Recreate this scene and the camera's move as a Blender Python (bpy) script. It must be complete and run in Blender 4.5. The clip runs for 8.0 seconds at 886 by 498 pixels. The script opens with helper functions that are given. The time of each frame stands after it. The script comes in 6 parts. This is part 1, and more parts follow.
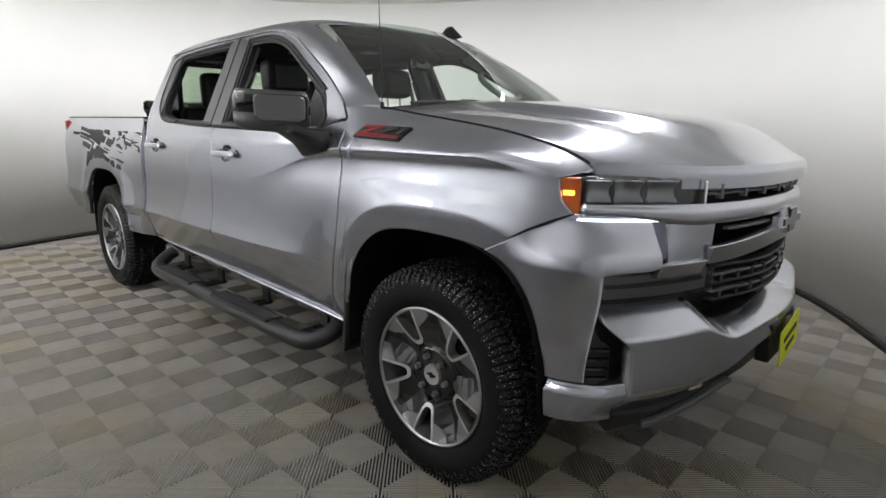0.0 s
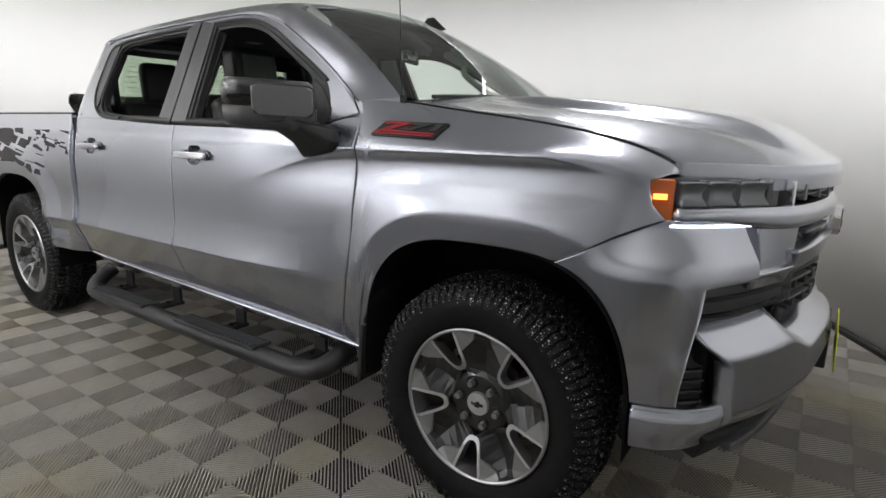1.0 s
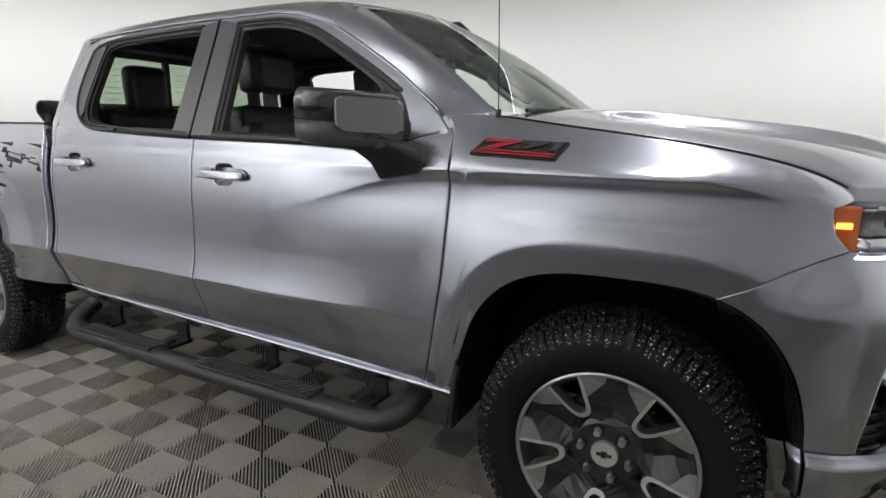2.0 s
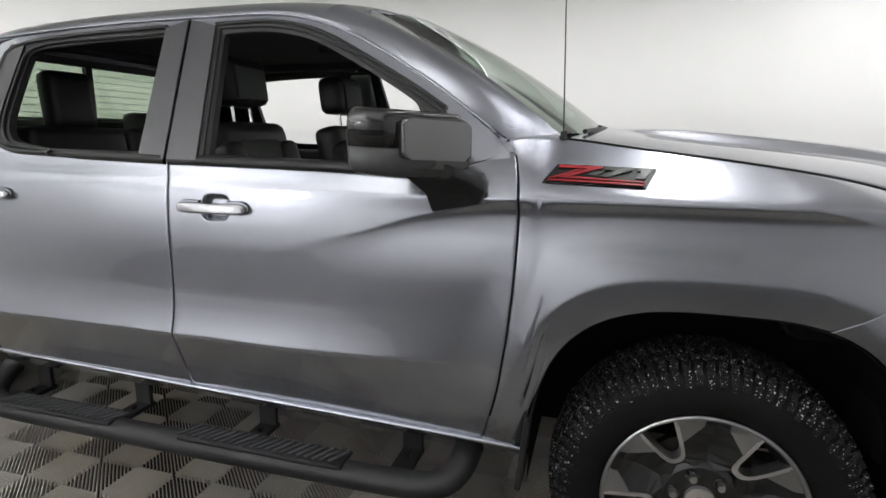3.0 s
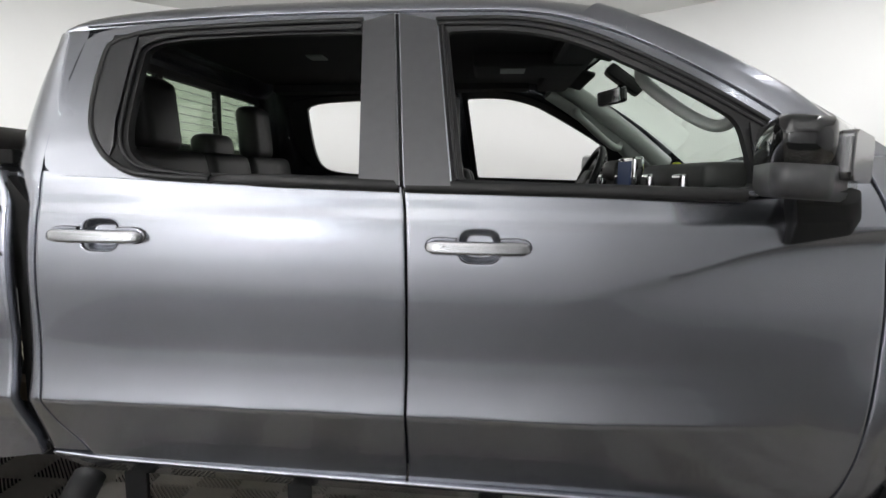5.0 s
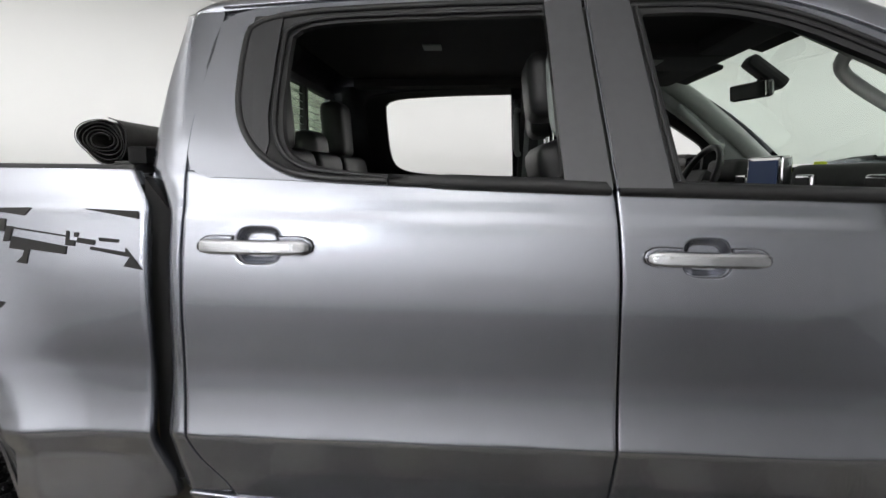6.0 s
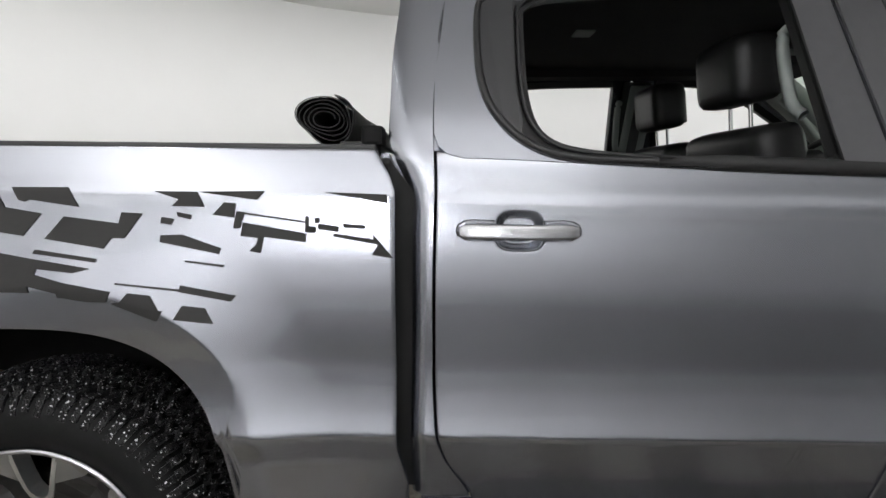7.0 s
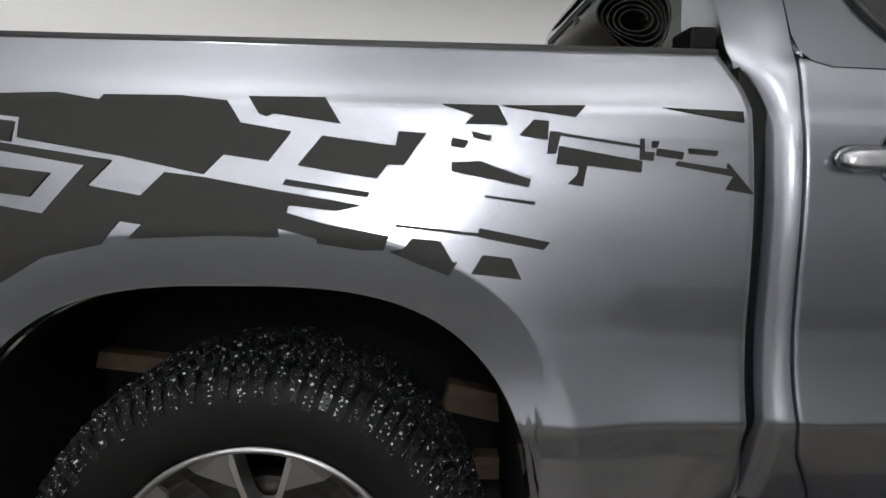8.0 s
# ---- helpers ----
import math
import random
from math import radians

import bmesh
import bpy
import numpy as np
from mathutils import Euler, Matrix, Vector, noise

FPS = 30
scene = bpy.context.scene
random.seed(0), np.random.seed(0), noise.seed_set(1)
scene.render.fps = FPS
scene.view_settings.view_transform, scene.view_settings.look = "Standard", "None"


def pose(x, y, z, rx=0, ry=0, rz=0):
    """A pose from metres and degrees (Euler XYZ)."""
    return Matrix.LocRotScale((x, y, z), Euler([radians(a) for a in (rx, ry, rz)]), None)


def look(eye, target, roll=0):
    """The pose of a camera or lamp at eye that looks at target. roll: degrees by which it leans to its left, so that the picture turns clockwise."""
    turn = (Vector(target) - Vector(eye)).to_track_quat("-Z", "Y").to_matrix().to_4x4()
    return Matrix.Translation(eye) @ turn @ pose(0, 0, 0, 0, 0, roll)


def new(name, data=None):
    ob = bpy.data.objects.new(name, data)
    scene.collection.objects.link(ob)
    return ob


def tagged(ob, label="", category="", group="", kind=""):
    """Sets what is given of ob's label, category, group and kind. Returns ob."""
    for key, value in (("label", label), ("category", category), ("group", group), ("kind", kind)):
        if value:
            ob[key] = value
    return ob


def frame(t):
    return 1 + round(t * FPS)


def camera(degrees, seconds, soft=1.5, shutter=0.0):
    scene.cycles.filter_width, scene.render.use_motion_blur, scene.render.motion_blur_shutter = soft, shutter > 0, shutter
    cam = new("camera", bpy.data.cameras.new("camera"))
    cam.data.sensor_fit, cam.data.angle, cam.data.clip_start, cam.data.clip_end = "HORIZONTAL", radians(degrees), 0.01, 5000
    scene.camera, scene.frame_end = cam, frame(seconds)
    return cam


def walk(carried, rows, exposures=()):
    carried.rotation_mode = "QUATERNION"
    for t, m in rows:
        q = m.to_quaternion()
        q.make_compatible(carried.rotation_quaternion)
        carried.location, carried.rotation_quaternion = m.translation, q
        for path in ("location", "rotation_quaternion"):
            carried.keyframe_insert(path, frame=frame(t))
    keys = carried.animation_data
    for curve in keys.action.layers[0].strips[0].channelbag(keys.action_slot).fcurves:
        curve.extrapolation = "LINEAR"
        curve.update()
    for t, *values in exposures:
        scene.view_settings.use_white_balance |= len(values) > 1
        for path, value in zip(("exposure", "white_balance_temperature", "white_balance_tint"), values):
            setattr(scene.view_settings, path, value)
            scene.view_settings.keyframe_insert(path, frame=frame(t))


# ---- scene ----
cam = camera(77.4, 8.0)
PATH = [
    (0, (1.429, -2.401, 1.384), (0.087, -0.984, 0.946), 0.8),
    (0.5, (1.208, -2.465, 1.367), (-0.019, -0.945, 0.938), 1.0),
    (1, (0.909, -2.487, 1.36), (-0.201, -0.879, 0.931), 1.0),
    (1.5, (0.602, -2.546, 1.372), (-0.43, -0.887, 0.941), 1.1),
    (1.7, (0.469, -2.58, 1.38), (-0.526, -0.897, 0.957), 1.1),
    (2.8, (-0.203, -2.561, 1.451), (-0.793, -0.694, 1.046), 0.6),
    (3, (-0.317, -2.549, 1.456), (-0.86, -0.666, 1.057), 0.6),
    (3.5, (-0.634, -2.538, 1.476), (-1.053, -0.618, 1.103), 0.7),
    (4, (-0.953, -2.492, 1.455), (-1.221, -0.539, 1.116), 0.8),
    (4.5, (-1.276, -2.43, 1.441), (-1.45, -0.464, 1.12), 0.9),
    (4.7, (-1.383, -2.428, 1.401), (-1.556, -0.453, 1.135), 0.8),
    (5.8, (-1.981, -2.284, 1.396), (-2.104, -0.306, 1.13), 0.5),
    (6, (-2.089, -2.258, 1.395), (-2.209, -0.279, 1.129), 0.6),
    (6.5, (-2.442, -2.252, 1.378), (-2.487, -0.27, 1.114), 0.8),
    (7, (-2.773, -2.204, 1.335), (-2.779, -0.22, 1.086), 0.6),
    (7.5, (-3.106, -2.083, 1.26), (-3.084, -0.096, 1.028), 0.8),
    (8, (-3.446, -1.922, 1.187), (-3.374, 0.059, 0.917), 1.0),
]
walk(cam, [(t, look(eye, target, roll)) for t, eye, target, roll in PATH], [(0, 0.0), (6.3, 0.0), (7.0, -0.15), (8.0, -0.5)])

# ---- world and light ----
world = bpy.data.worlds.new("world")
scene.world = world
world.use_nodes = True
world.node_tree.nodes["Background"].inputs[0].default_value = (0.8, 0.85, 0.9, 1)
world.node_tree.nodes["Background"].inputs[1].default_value = 0.05


# ---- materials ----
def mat(name, color, rough=0.5, metal=0.0, vary=0.12, scale=30.0, bump=0.0, bscale=200.0, coat=0.0, coat_rough=0.03, spec=0.5, rvary=0.0, bdist=0.002):
    """A procedural surface: colour varied at two scales, with fine relief."""
    m = bpy.data.materials.new(name)
    m.use_nodes = True
    nt = m.node_tree
    b = nt.nodes["Principled BSDF"]
    b.inputs["Roughness"].default_value = rough
    b.inputs["Metallic"].default_value = metal
    b.inputs["Coat Weight"].default_value = coat
    b.inputs["Coat Roughness"].default_value = coat_rough
    b.inputs["Specular IOR Level"].default_value = spec
    tc = nt.nodes.new("ShaderNodeTexCoord")
    n1 = nt.nodes.new("ShaderNodeTexNoise")
    n1.inputs["Scale"].default_value = scale
    n1.inputs["Detail"].default_value = 6
    n2 = nt.nodes.new("ShaderNodeTexNoise")
    n2.inputs["Scale"].default_value = scale / 12
    n2.inputs["Detail"].default_value = 3
    add = nt.nodes.new("ShaderNodeMath")
    add.operation = "ADD"
    nt.links.new(tc.outputs["Object"], n1.inputs["Vector"])
    nt.links.new(tc.outputs["Object"], n2.inputs["Vector"])
    nt.links.new(n1.outputs["Fac"], add.inputs[0])
    nt.links.new(n2.outputs["Fac"], add.inputs[1])
    mr = nt.nodes.new("ShaderNodeMapRange")
    mr.inputs["From Min"].default_value = 0.6
    mr.inputs["From Max"].default_value = 1.4
    mr.inputs["To Min"].default_value = 1 - vary
    mr.inputs["To Max"].default_value = 1 + vary
    nt.links.new(add.outputs[0], mr.inputs["Value"])
    mul = nt.nodes.new("ShaderNodeVectorMath")
    mul.operation = "SCALE"
    mul.inputs[0].default_value = color
    nt.links.new(mr.outputs["Result"], mul.inputs["Scale"])
    nt.links.new(mul.outputs["Vector"], b.inputs["Base Color"])
    if rvary:
        rr = nt.nodes.new("ShaderNodeMapRange")
        rr.inputs["From Min"].default_value = 0.35
        rr.inputs["From Max"].default_value = 0.65
        rr.inputs["To Min"].default_value = max(0.02, rough - rvary)
        rr.inputs["To Max"].default_value = rough + rvary
        nt.links.new(n2.outputs["Fac"], rr.inputs["Value"])
        nt.links.new(rr.outputs["Result"], b.inputs["Roughness"])
    if bump:
        n3 = nt.nodes.new("ShaderNodeTexNoise")
        n3.inputs["Scale"].default_value = bscale
        n3.inputs["Detail"].default_value = 4
        nt.links.new(tc.outputs["Object"], n3.inputs["Vector"])
        bp = nt.nodes.new("ShaderNodeBump")
        bp.inputs["Strength"].default_value = bump
        bp.inputs["Distance"].default_value = bdist
        nt.links.new(n3.outputs["Fac"], bp.inputs["Height"])
        nt.links.new(bp.outputs["Normal"], b.inputs["Normal"])
    return m


def glow(name, color, strength):
    m = bpy.data.materials.new(name)
    m.use_nodes = True
    b = m.node_tree.nodes["Principled BSDF"]
    b.inputs["Base Color"].default_value = (*color, 1)
    b.inputs["Emission Color"].default_value = (*color, 1)
    b.inputs["Emission Strength"].default_value = strength
    return m


def glass(name, color, rough=0.0, base=0.05):
    """Thin automotive glass: mostly clear, a mirror at grazing angles."""
    m = bpy.data.materials.new(name)
    m.use_nodes = True
    nt = m.node_tree
    nt.nodes.remove(nt.nodes["Principled BSDF"])
    out = nt.nodes["Material Output"]
    tr = nt.nodes.new("ShaderNodeBsdfTransparent")
    tr.inputs[0].default_value = (*color, 1)
    gl = nt.nodes.new("ShaderNodeBsdfGlossy")
    gl.inputs["Roughness"].default_value = rough
    lw = nt.nodes.new("ShaderNodeLayerWeight")
    lw.inputs["Blend"].default_value = 0.5
    pw = nt.nodes.new("ShaderNodeMath")
    pw.operation = "POWER"
    pw.inputs[1].default_value = 5.0
    ma = nt.nodes.new("ShaderNodeMath")
    ma.operation = "MULTIPLY_ADD"
    ma.inputs[1].default_value, ma.inputs[2].default_value = 0.99 - base, base
    mx = nt.nodes.new("ShaderNodeMixShader")
    nt.links.new(lw.outputs["Facing"], pw.inputs[0])
    nt.links.new(pw.outputs[0], ma.inputs[0])
    nt.links.new(ma.outputs[0], mx.inputs[0])
    nt.links.new(tr.outputs[0], mx.inputs[1])
    nt.links.new(gl.outputs[0], mx.inputs[2])
    nt.links.new(mx.outputs[0], out.inputs["Surface"])
    return m


PAINT = mat("grey_metallic_paint", (0.375, 0.386, 0.43), 0.265, 0.985, 0.03, 60, 0.02, 1500, coat=1.0, coat_rough=0.035)
QUARTER = mat("satin_quarter_plastic", (0.045, 0.045, 0.048), 0.3, 0.2, 0.06, 30, 0.03, 500, coat=0.4, coat_rough=0.2)
MIRRORGREY = mat("satin_mirror_plastic", (0.085, 0.085, 0.088), 0.36, 0.2, 0.06, 50, 0.05, 800)
# body paint made lighter, to carry the highlights on the door grips
PAINTLIT = mat("grey_metallic_paint_lit", (0.44, 0.445, 0.46), 0.27, 0.95, 0.03, 60, 0.02, 1500, coat=1.0, coat_rough=0.04)
FILM = mat("charcoal_vinyl_film", (0.030, 0.029, 0.0285), 0.55, 0.0, 0.08, 60, 0.04, 900, spec=0.2)
BLACK = mat("black_plastic", (0.018, 0.018, 0.019), 0.48, 0.0, 0.15, 60, 0.15, 700)
SATIN = mat("satin_dark_trim", (0.12, 0.12, 0.127), 0.34, 0.35, 0.06, 40, 0.02, 600)
GLOSSBLACK = mat("gloss_black", (0.012, 0.012, 0.013), 0.08, 0.0, 0.1, 40, coat=1.0)
LINER = mat("wheel_house_liner", (0.011, 0.011, 0.011), 0.95, 0.0, 0.3, 20, 0.3, 300, spec=0.08)
DARKGAP = mat("under_body_black", (0.006, 0.006, 0.006), 0.8, 0.0, 0.2)
RUBBER = mat("tyre_rubber", (0.009, 0.009, 0.0092), 0.6, 0.0, 0.3, 40, 0.3, 400, rvary=0.12, spec=0.16)
TREAD = mat("glinting_tread_rubber", (0.004, 0.004, 0.0043), 0.42, 0.0, 0.4, 80, 1.0, 130, rvary=0.12, coat=0.12, coat_rough=0.2, spec=0.3, bdist=0.012)
nt = TREAD.node_tree
tb = nt.nodes["Principled BSDF"]
# pale specks in the base colour stand for glints on the tread
glint = nt.nodes.new("ShaderNodeTexNoise")
glint.inputs["Scale"].default_value = 140
glint.inputs["Detail"].default_value = 3
glint_cut = nt.nodes.new("ShaderNodeMapRange")
glint_cut.inputs["From Min"].default_value, glint_cut.inputs["From Max"].default_value = 0.625, 0.66
glint_mix = nt.nodes.new("ShaderNodeMix")
glint_mix.data_type = "RGBA"
glint_mix.inputs[7].default_value = (0.6, 0.6, 0.61, 1)
glint_co = nt.nodes.new("ShaderNodeTexCoord")
nt.links.new(glint_co.outputs["Object"], glint.inputs["Vector"])
nt.links.new(glint.outputs["Fac"], glint_cut.inputs["Value"])
nt.links.new(glint_cut.outputs["Result"], glint_mix.inputs[0])
nt.links.new(tb.inputs["Base Color"].links[0].from_socket, glint_mix.inputs[6])
nt.links.new(glint_mix.outputs[2], tb.inputs["Base Color"])
MACHINED = mat("machined_aluminium", (0.80, 0.80, 0.81), 0.36, 1.0, 0.05, 80, 0.03, 900)
RIMLIP = mat("turned_rim_lip", (0.45, 0.45, 0.46), 0.3, 1.0, 0.08, 60, 0.05, 700)
RIMGREY = mat("dark_painted_metal", (0.045, 0.045, 0.048), 0.35, 0.5, 0.1, 50, coat=0.6)
POCKET = mat("grey_painted_spoke", (0.04, 0.0395, 0.04), 0.36, 0.7, 0.06, 50, coat=0.5)
SPOKEFACE = mat("silver_spoke_face", (0.38, 0.38, 0.385), 0.38, 0.9, 0.06, 50)
BOWL = mat("lamp_bowl_metal", (0.24, 0.25, 0.25), 0.30, 1.0, 0.08, 60, 0.4, 700)
CHROME = mat("bright_chrome", (0.82, 0.82, 0.83), 0.08, 1.0, 0.03, 30)
STEEL = mat("brake_steel", (0.05, 0.047, 0.044), 0.5, 0.9, 0.25, 60, 0.1, 300)
TRIM = mat("black_rubber_trim", (0.022, 0.022, 0.023), 0.42, 0.0, 0.1, 40, 0.05, 400)
PANELGREY = mat("satin_grey_plastic", (0.20, 0.20, 0.205), 0.20, 0.85, 0.05, 40, 0.05, 700)
RUST = mat("rusty_frame_steel", (0.11, 0.078, 0.047), 0.75, 0.2, 0.45, 25, 0.4, 120)
GLASS = glass("clear_glass", (0.78, 0.87, 0.80), 0.0, 0.12)
TINT = glass("tinted_glass", (0.62, 0.69, 0.60))
LENS = glass("lamp_lens", (0.92, 0.93, 0.95))
SMOKED = glass("smoked_lens", (0.6, 0.6, 0.62))
AMBER = mat("amber_reflector", (0.50, 0.10, 0.004), 0.18, 0.0, 0.15, 40, 0.1, 300, coat=1.0)
AMBERLIT = glow("amber_bulb", (1.0, 0.35, 0.03), 6.0)
DRL = glow("daylight_strip", (0.75, 0.85, 1.0), 5.0)
BLUELENS = mat("blue_grey_lens", (0.07, 0.085, 0.13), 0.12, 0.2, 0.1, 60, coat=1.0)
REDLENS = mat("red_tail_lens", (0.35, 0.01, 0.01), 0.12, 0.0, 0.1, coat=1.0)
BADGERED = mat("badge_red", (0.36, 0.018, 0.025), 0.3, 0.0, 0.1, coat=0.6)
BADGEGREY = mat("badge_dark_metal", (0.09, 0.095, 0.09), 0.3, 0.7, 0.08)
BADGEBASE = mat("badge_base_black", (0.01, 0.01, 0.01), 0.35)
YELLOW = mat("yellow_plate", (0.75, 0.82, 0.03), 0.45, 0.0, 0.05)
LEATHER = mat("black_leather", (0.022, 0.022, 0.023), 0.42, 0.0, 0.2, 60, 0.25, 350)
CLOTHGREY = mat("grey_seat_panel", (0.075, 0.078, 0.075), 0.7, 0.0, 0.15, 90, 0.3, 600)
HEADLINER = mat("dark_headliner_cloth", (0.035, 0.035, 0.036), 0.9, 0.0, 0.1, 120, 0.2, 900)
CABINGREY = mat("grey_cabin_plastic", (0.30, 0.33, 0.315), 0.55, 0.0, 0.06, 60, 0.1, 500)
# the grey cabin plastic again, lightened because the cabin itself is dim
CABINLIT = mat("grey_cabin_plastic_lit", (0.50, 0.53, 0.50), 0.5, 0.0, 0.05, 60, 0.1, 500)
DASH = mat("dark_dash_plastic", (0.042, 0.045, 0.042), 0.6, 0.0, 0.1, 60, 0.15, 500)
# grey-brown vinyl of the roll, with its lit sheen put into the colour
ROLLSHEEN = mat("sheen_grey_black_vinyl", (0.055, 0.052, 0.047), 0.5, 0.0, 0.35, 30, 0.6, 220)
VINYL = mat("black_tonneau_vinyl", (0.016, 0.016, 0.016), 0.45, 0.0, 0.3, 40, 0.5, 150)
WALL = mat("white_wall_paint", (0.76, 0.758, 0.74), 0.6, 0.0, 0.015, 3, 0.06, 60)
DARKWALL = mat("grey_wall_paint", (0.60, 0.60, 0.605), 0.8, 0.0, 0.1, 4, 0.1, 60)
CEIL = mat("white_ceiling_paint", (0.78, 0.78, 0.76), 0.7, 0.0, 0.03, 3)
BASEB = mat("black_base_trim", (0.012, 0.012, 0.012), 0.5, 0.0, 0.1)
TILE = mat("grey_floor_tile_plastic", (0.44, 0.416, 0.378), 0.5, 0.0, 0.10, 14, 0.25, 500, rvary=0.1)
nt = TILE.node_tree
blotch = nt.nodes.new("ShaderNodeTexNoise")
blotch.inputs["Scale"].default_value = 0.9
blotch.inputs["Detail"].default_value = 5
geo = nt.nodes.new("ShaderNodeNewGeometry")
nt.links.new(geo.outputs["Position"], blotch.inputs["Vector"])
ramp = nt.nodes.new("ShaderNodeMapRange")
ramp.inputs["From Min"].default_value, ramp.inputs["From Max"].default_value = 0.48, 0.66
nt.links.new(blotch.outputs["Fac"], ramp.inputs["Value"])
stain = nt.nodes.new("ShaderNodeMix")
stain.data_type, stain.blend_type = "RGBA", "MULTIPLY"
stain.inputs[7].default_value = (1.0, 0.94, 0.74, 1)
src = nt.nodes["Principled BSDF"].inputs["Base Color"].links[0].from_socket
nt.links.new(ramp.outputs["Result"], stain.inputs[0])
nt.links.new(src, stain.inputs[6])
nt.links.new(stain.outputs[2], nt.nodes["Principled BSDF"].inputs["Base Color"])
DARKFLOOR = mat("dark_unseen_floor", (0.045, 0.044, 0.042), 0.6, 0.0, 0.25, 6, 0.15, 80)
PITBLACK = mat("dark_floor_bed", (0.012, 0.012, 0.012), 0.9, 0.0, 0.2)
LAMPGLOW = glow("lamp_diffuser", (0.95, 0.98, 1.0), 9.0)


# ---- building helpers ----
def obj(name, verts, faces, material, parent=None, smooth=True, label=""):
    me = bpy.data.meshes.new(name)
    me.from_pydata([tuple(v) for v in verts], [], faces)
    me.materials.append(material)
    if smooth:
        me.polygons.foreach_set("use_smooth", [True] * len(me.polygons))
    me.update()
    ob = new(name, me)
    ob.parent = parent
    if label:
        tagged(ob, label)
    return ob


def part(name, bm, material, parent, label="", smooth=False):
    me = bpy.data.meshes.new(name)
    bmesh.ops.recalc_face_normals(bm, faces=bm.faces)
    bm.to_mesh(me)
    bm.free()
    me.materials.append(material)
    if smooth:
        me.polygons.foreach_set("use_smooth", [True] * len(me.polygons))
    ob = new(name, me)
    ob.parent = parent
    if label:
        tagged(ob, label)
    return ob


def thing(name, at, label, category, group="", kind=""):
    ob = new(name)
    ob.location = at
    return tagged(ob, label, category, group, kind)


def add_box(bm, c, size, bevel=0.0, rot=None, seg=2):
    m = Matrix.Translation(c) @ (rot or Matrix()) @ Matrix.Diagonal((*size, 1))
    g = bmesh.ops.create_cube(bm, size=1, matrix=m)
    if bevel:
        edges = list({e for v in g["verts"] for e in v.link_edges})
        bmesh.ops.bevel(bm, geom=edges, offset=bevel, segments=seg, profile=0.6, affect="EDGES")
    return bm


def box(c, size, bevel=0.0, rot=None, seg=2):
    return add_box(bmesh.new(), c, size, bevel, rot, seg)


def add_cyl(bm, a, b, r, n=16, r2=None, caps=True):
    a, b = Vector(a), Vector(b)
    d = b - a
    m = Matrix.Translation((a + b) / 2) @ d.to_track_quat("Z", "Y").to_matrix().to_4x4()
    bmesh.ops.create_cone(bm, cap_ends=caps, segments=n, radius1=r, radius2=r if r2 is None else r2, depth=d.length, matrix=m)
    return bm


def lerp(a, b, t):
    return a + (b - a) * t


def curve(pts):
    """A function of one number from its table, linear between the rows."""
    xs, ys = (list(v) for v in zip(*sorted(pts)))

    def f(v):
        if v <= xs[0]:
            return ys[0]
        if v >= xs[-1]:
            return ys[-1]
        i = 0
        while v > xs[i + 1]:
            i += 1
        return ys[i] + (ys[i + 1] - ys[i]) * (v - xs[i]) / (xs[i + 1] - xs[i])
    return f


def smooth(a, b, v):
    t = min(1.0, max(0.0, (v - a) / (b - a)))
    return t * t * (3 - 2 * t)


def spline(pts):
    """A smooth function of one number through its table, with no overshoot."""
    xs, ys = (list(v) for v in zip(*sorted(pts)))
    n = len(xs)
    d = [(ys[i + 1] - ys[i]) / (xs[i + 1] - xs[i]) for i in range(n - 1)]
    m = [d[0]] + [0 if d[i - 1] * d[i] <= 0 else 2 * d[i - 1] * d[i] / (d[i - 1] + d[i]) for i in range(1, n - 1)] + [d[-1]]

    def f(v):
        if v <= xs[0]:
            return ys[0]
        if v >= xs[-1]:
            return ys[-1]
        i = 0
        while v > xs[i + 1]:
            i += 1
        h = xs[i + 1] - xs[i]
        t = (v - xs[i]) / h
        t2, t3 = t * t, t * t * t
        return (2 * t3 - 3 * t2 + 1) * ys[i] + (t3 - 2 * t2 + t) * h * m[i] + (3 * t2 - 2 * t3) * ys[i + 1] + (t3 - t2) * h * m[i + 1]
    return f


def creased(*tables):
    """Smooth pieces that meet at sharp creases."""
    fs = [(t[0][0], spline(t)) for t in tables]

    def f(v):
        k = 0
        while k + 1 < len(fs) and v > fs[k + 1][0]:
            k += 1
        return fs[k][1](v)
    return f


def resample(pts, n):
    """n points at even steps along an open line of points."""
    p = np.array(pts, float)
    s = np.concatenate([[0], np.cumsum(np.linalg.norm(np.diff(p, axis=0), axis=1))])
    t = np.linspace(0, s[-1], n)
    return np.stack([np.interp(t, s, p[:, k]) for k in range(p.shape[1])], 1)


def rounded(pts, k=6):
    """A line of points softened by corner cutting."""
    p = [np.array(q, float) for q in pts]
    for _ in range(2):
        q = [p[0]]
        for a, b in zip(p[:-1], p[1:]):
            q += [a * 0.75 + b * 0.25, a * 0.25 + b * 0.75]
        p = q + [p[-1]]
    return p


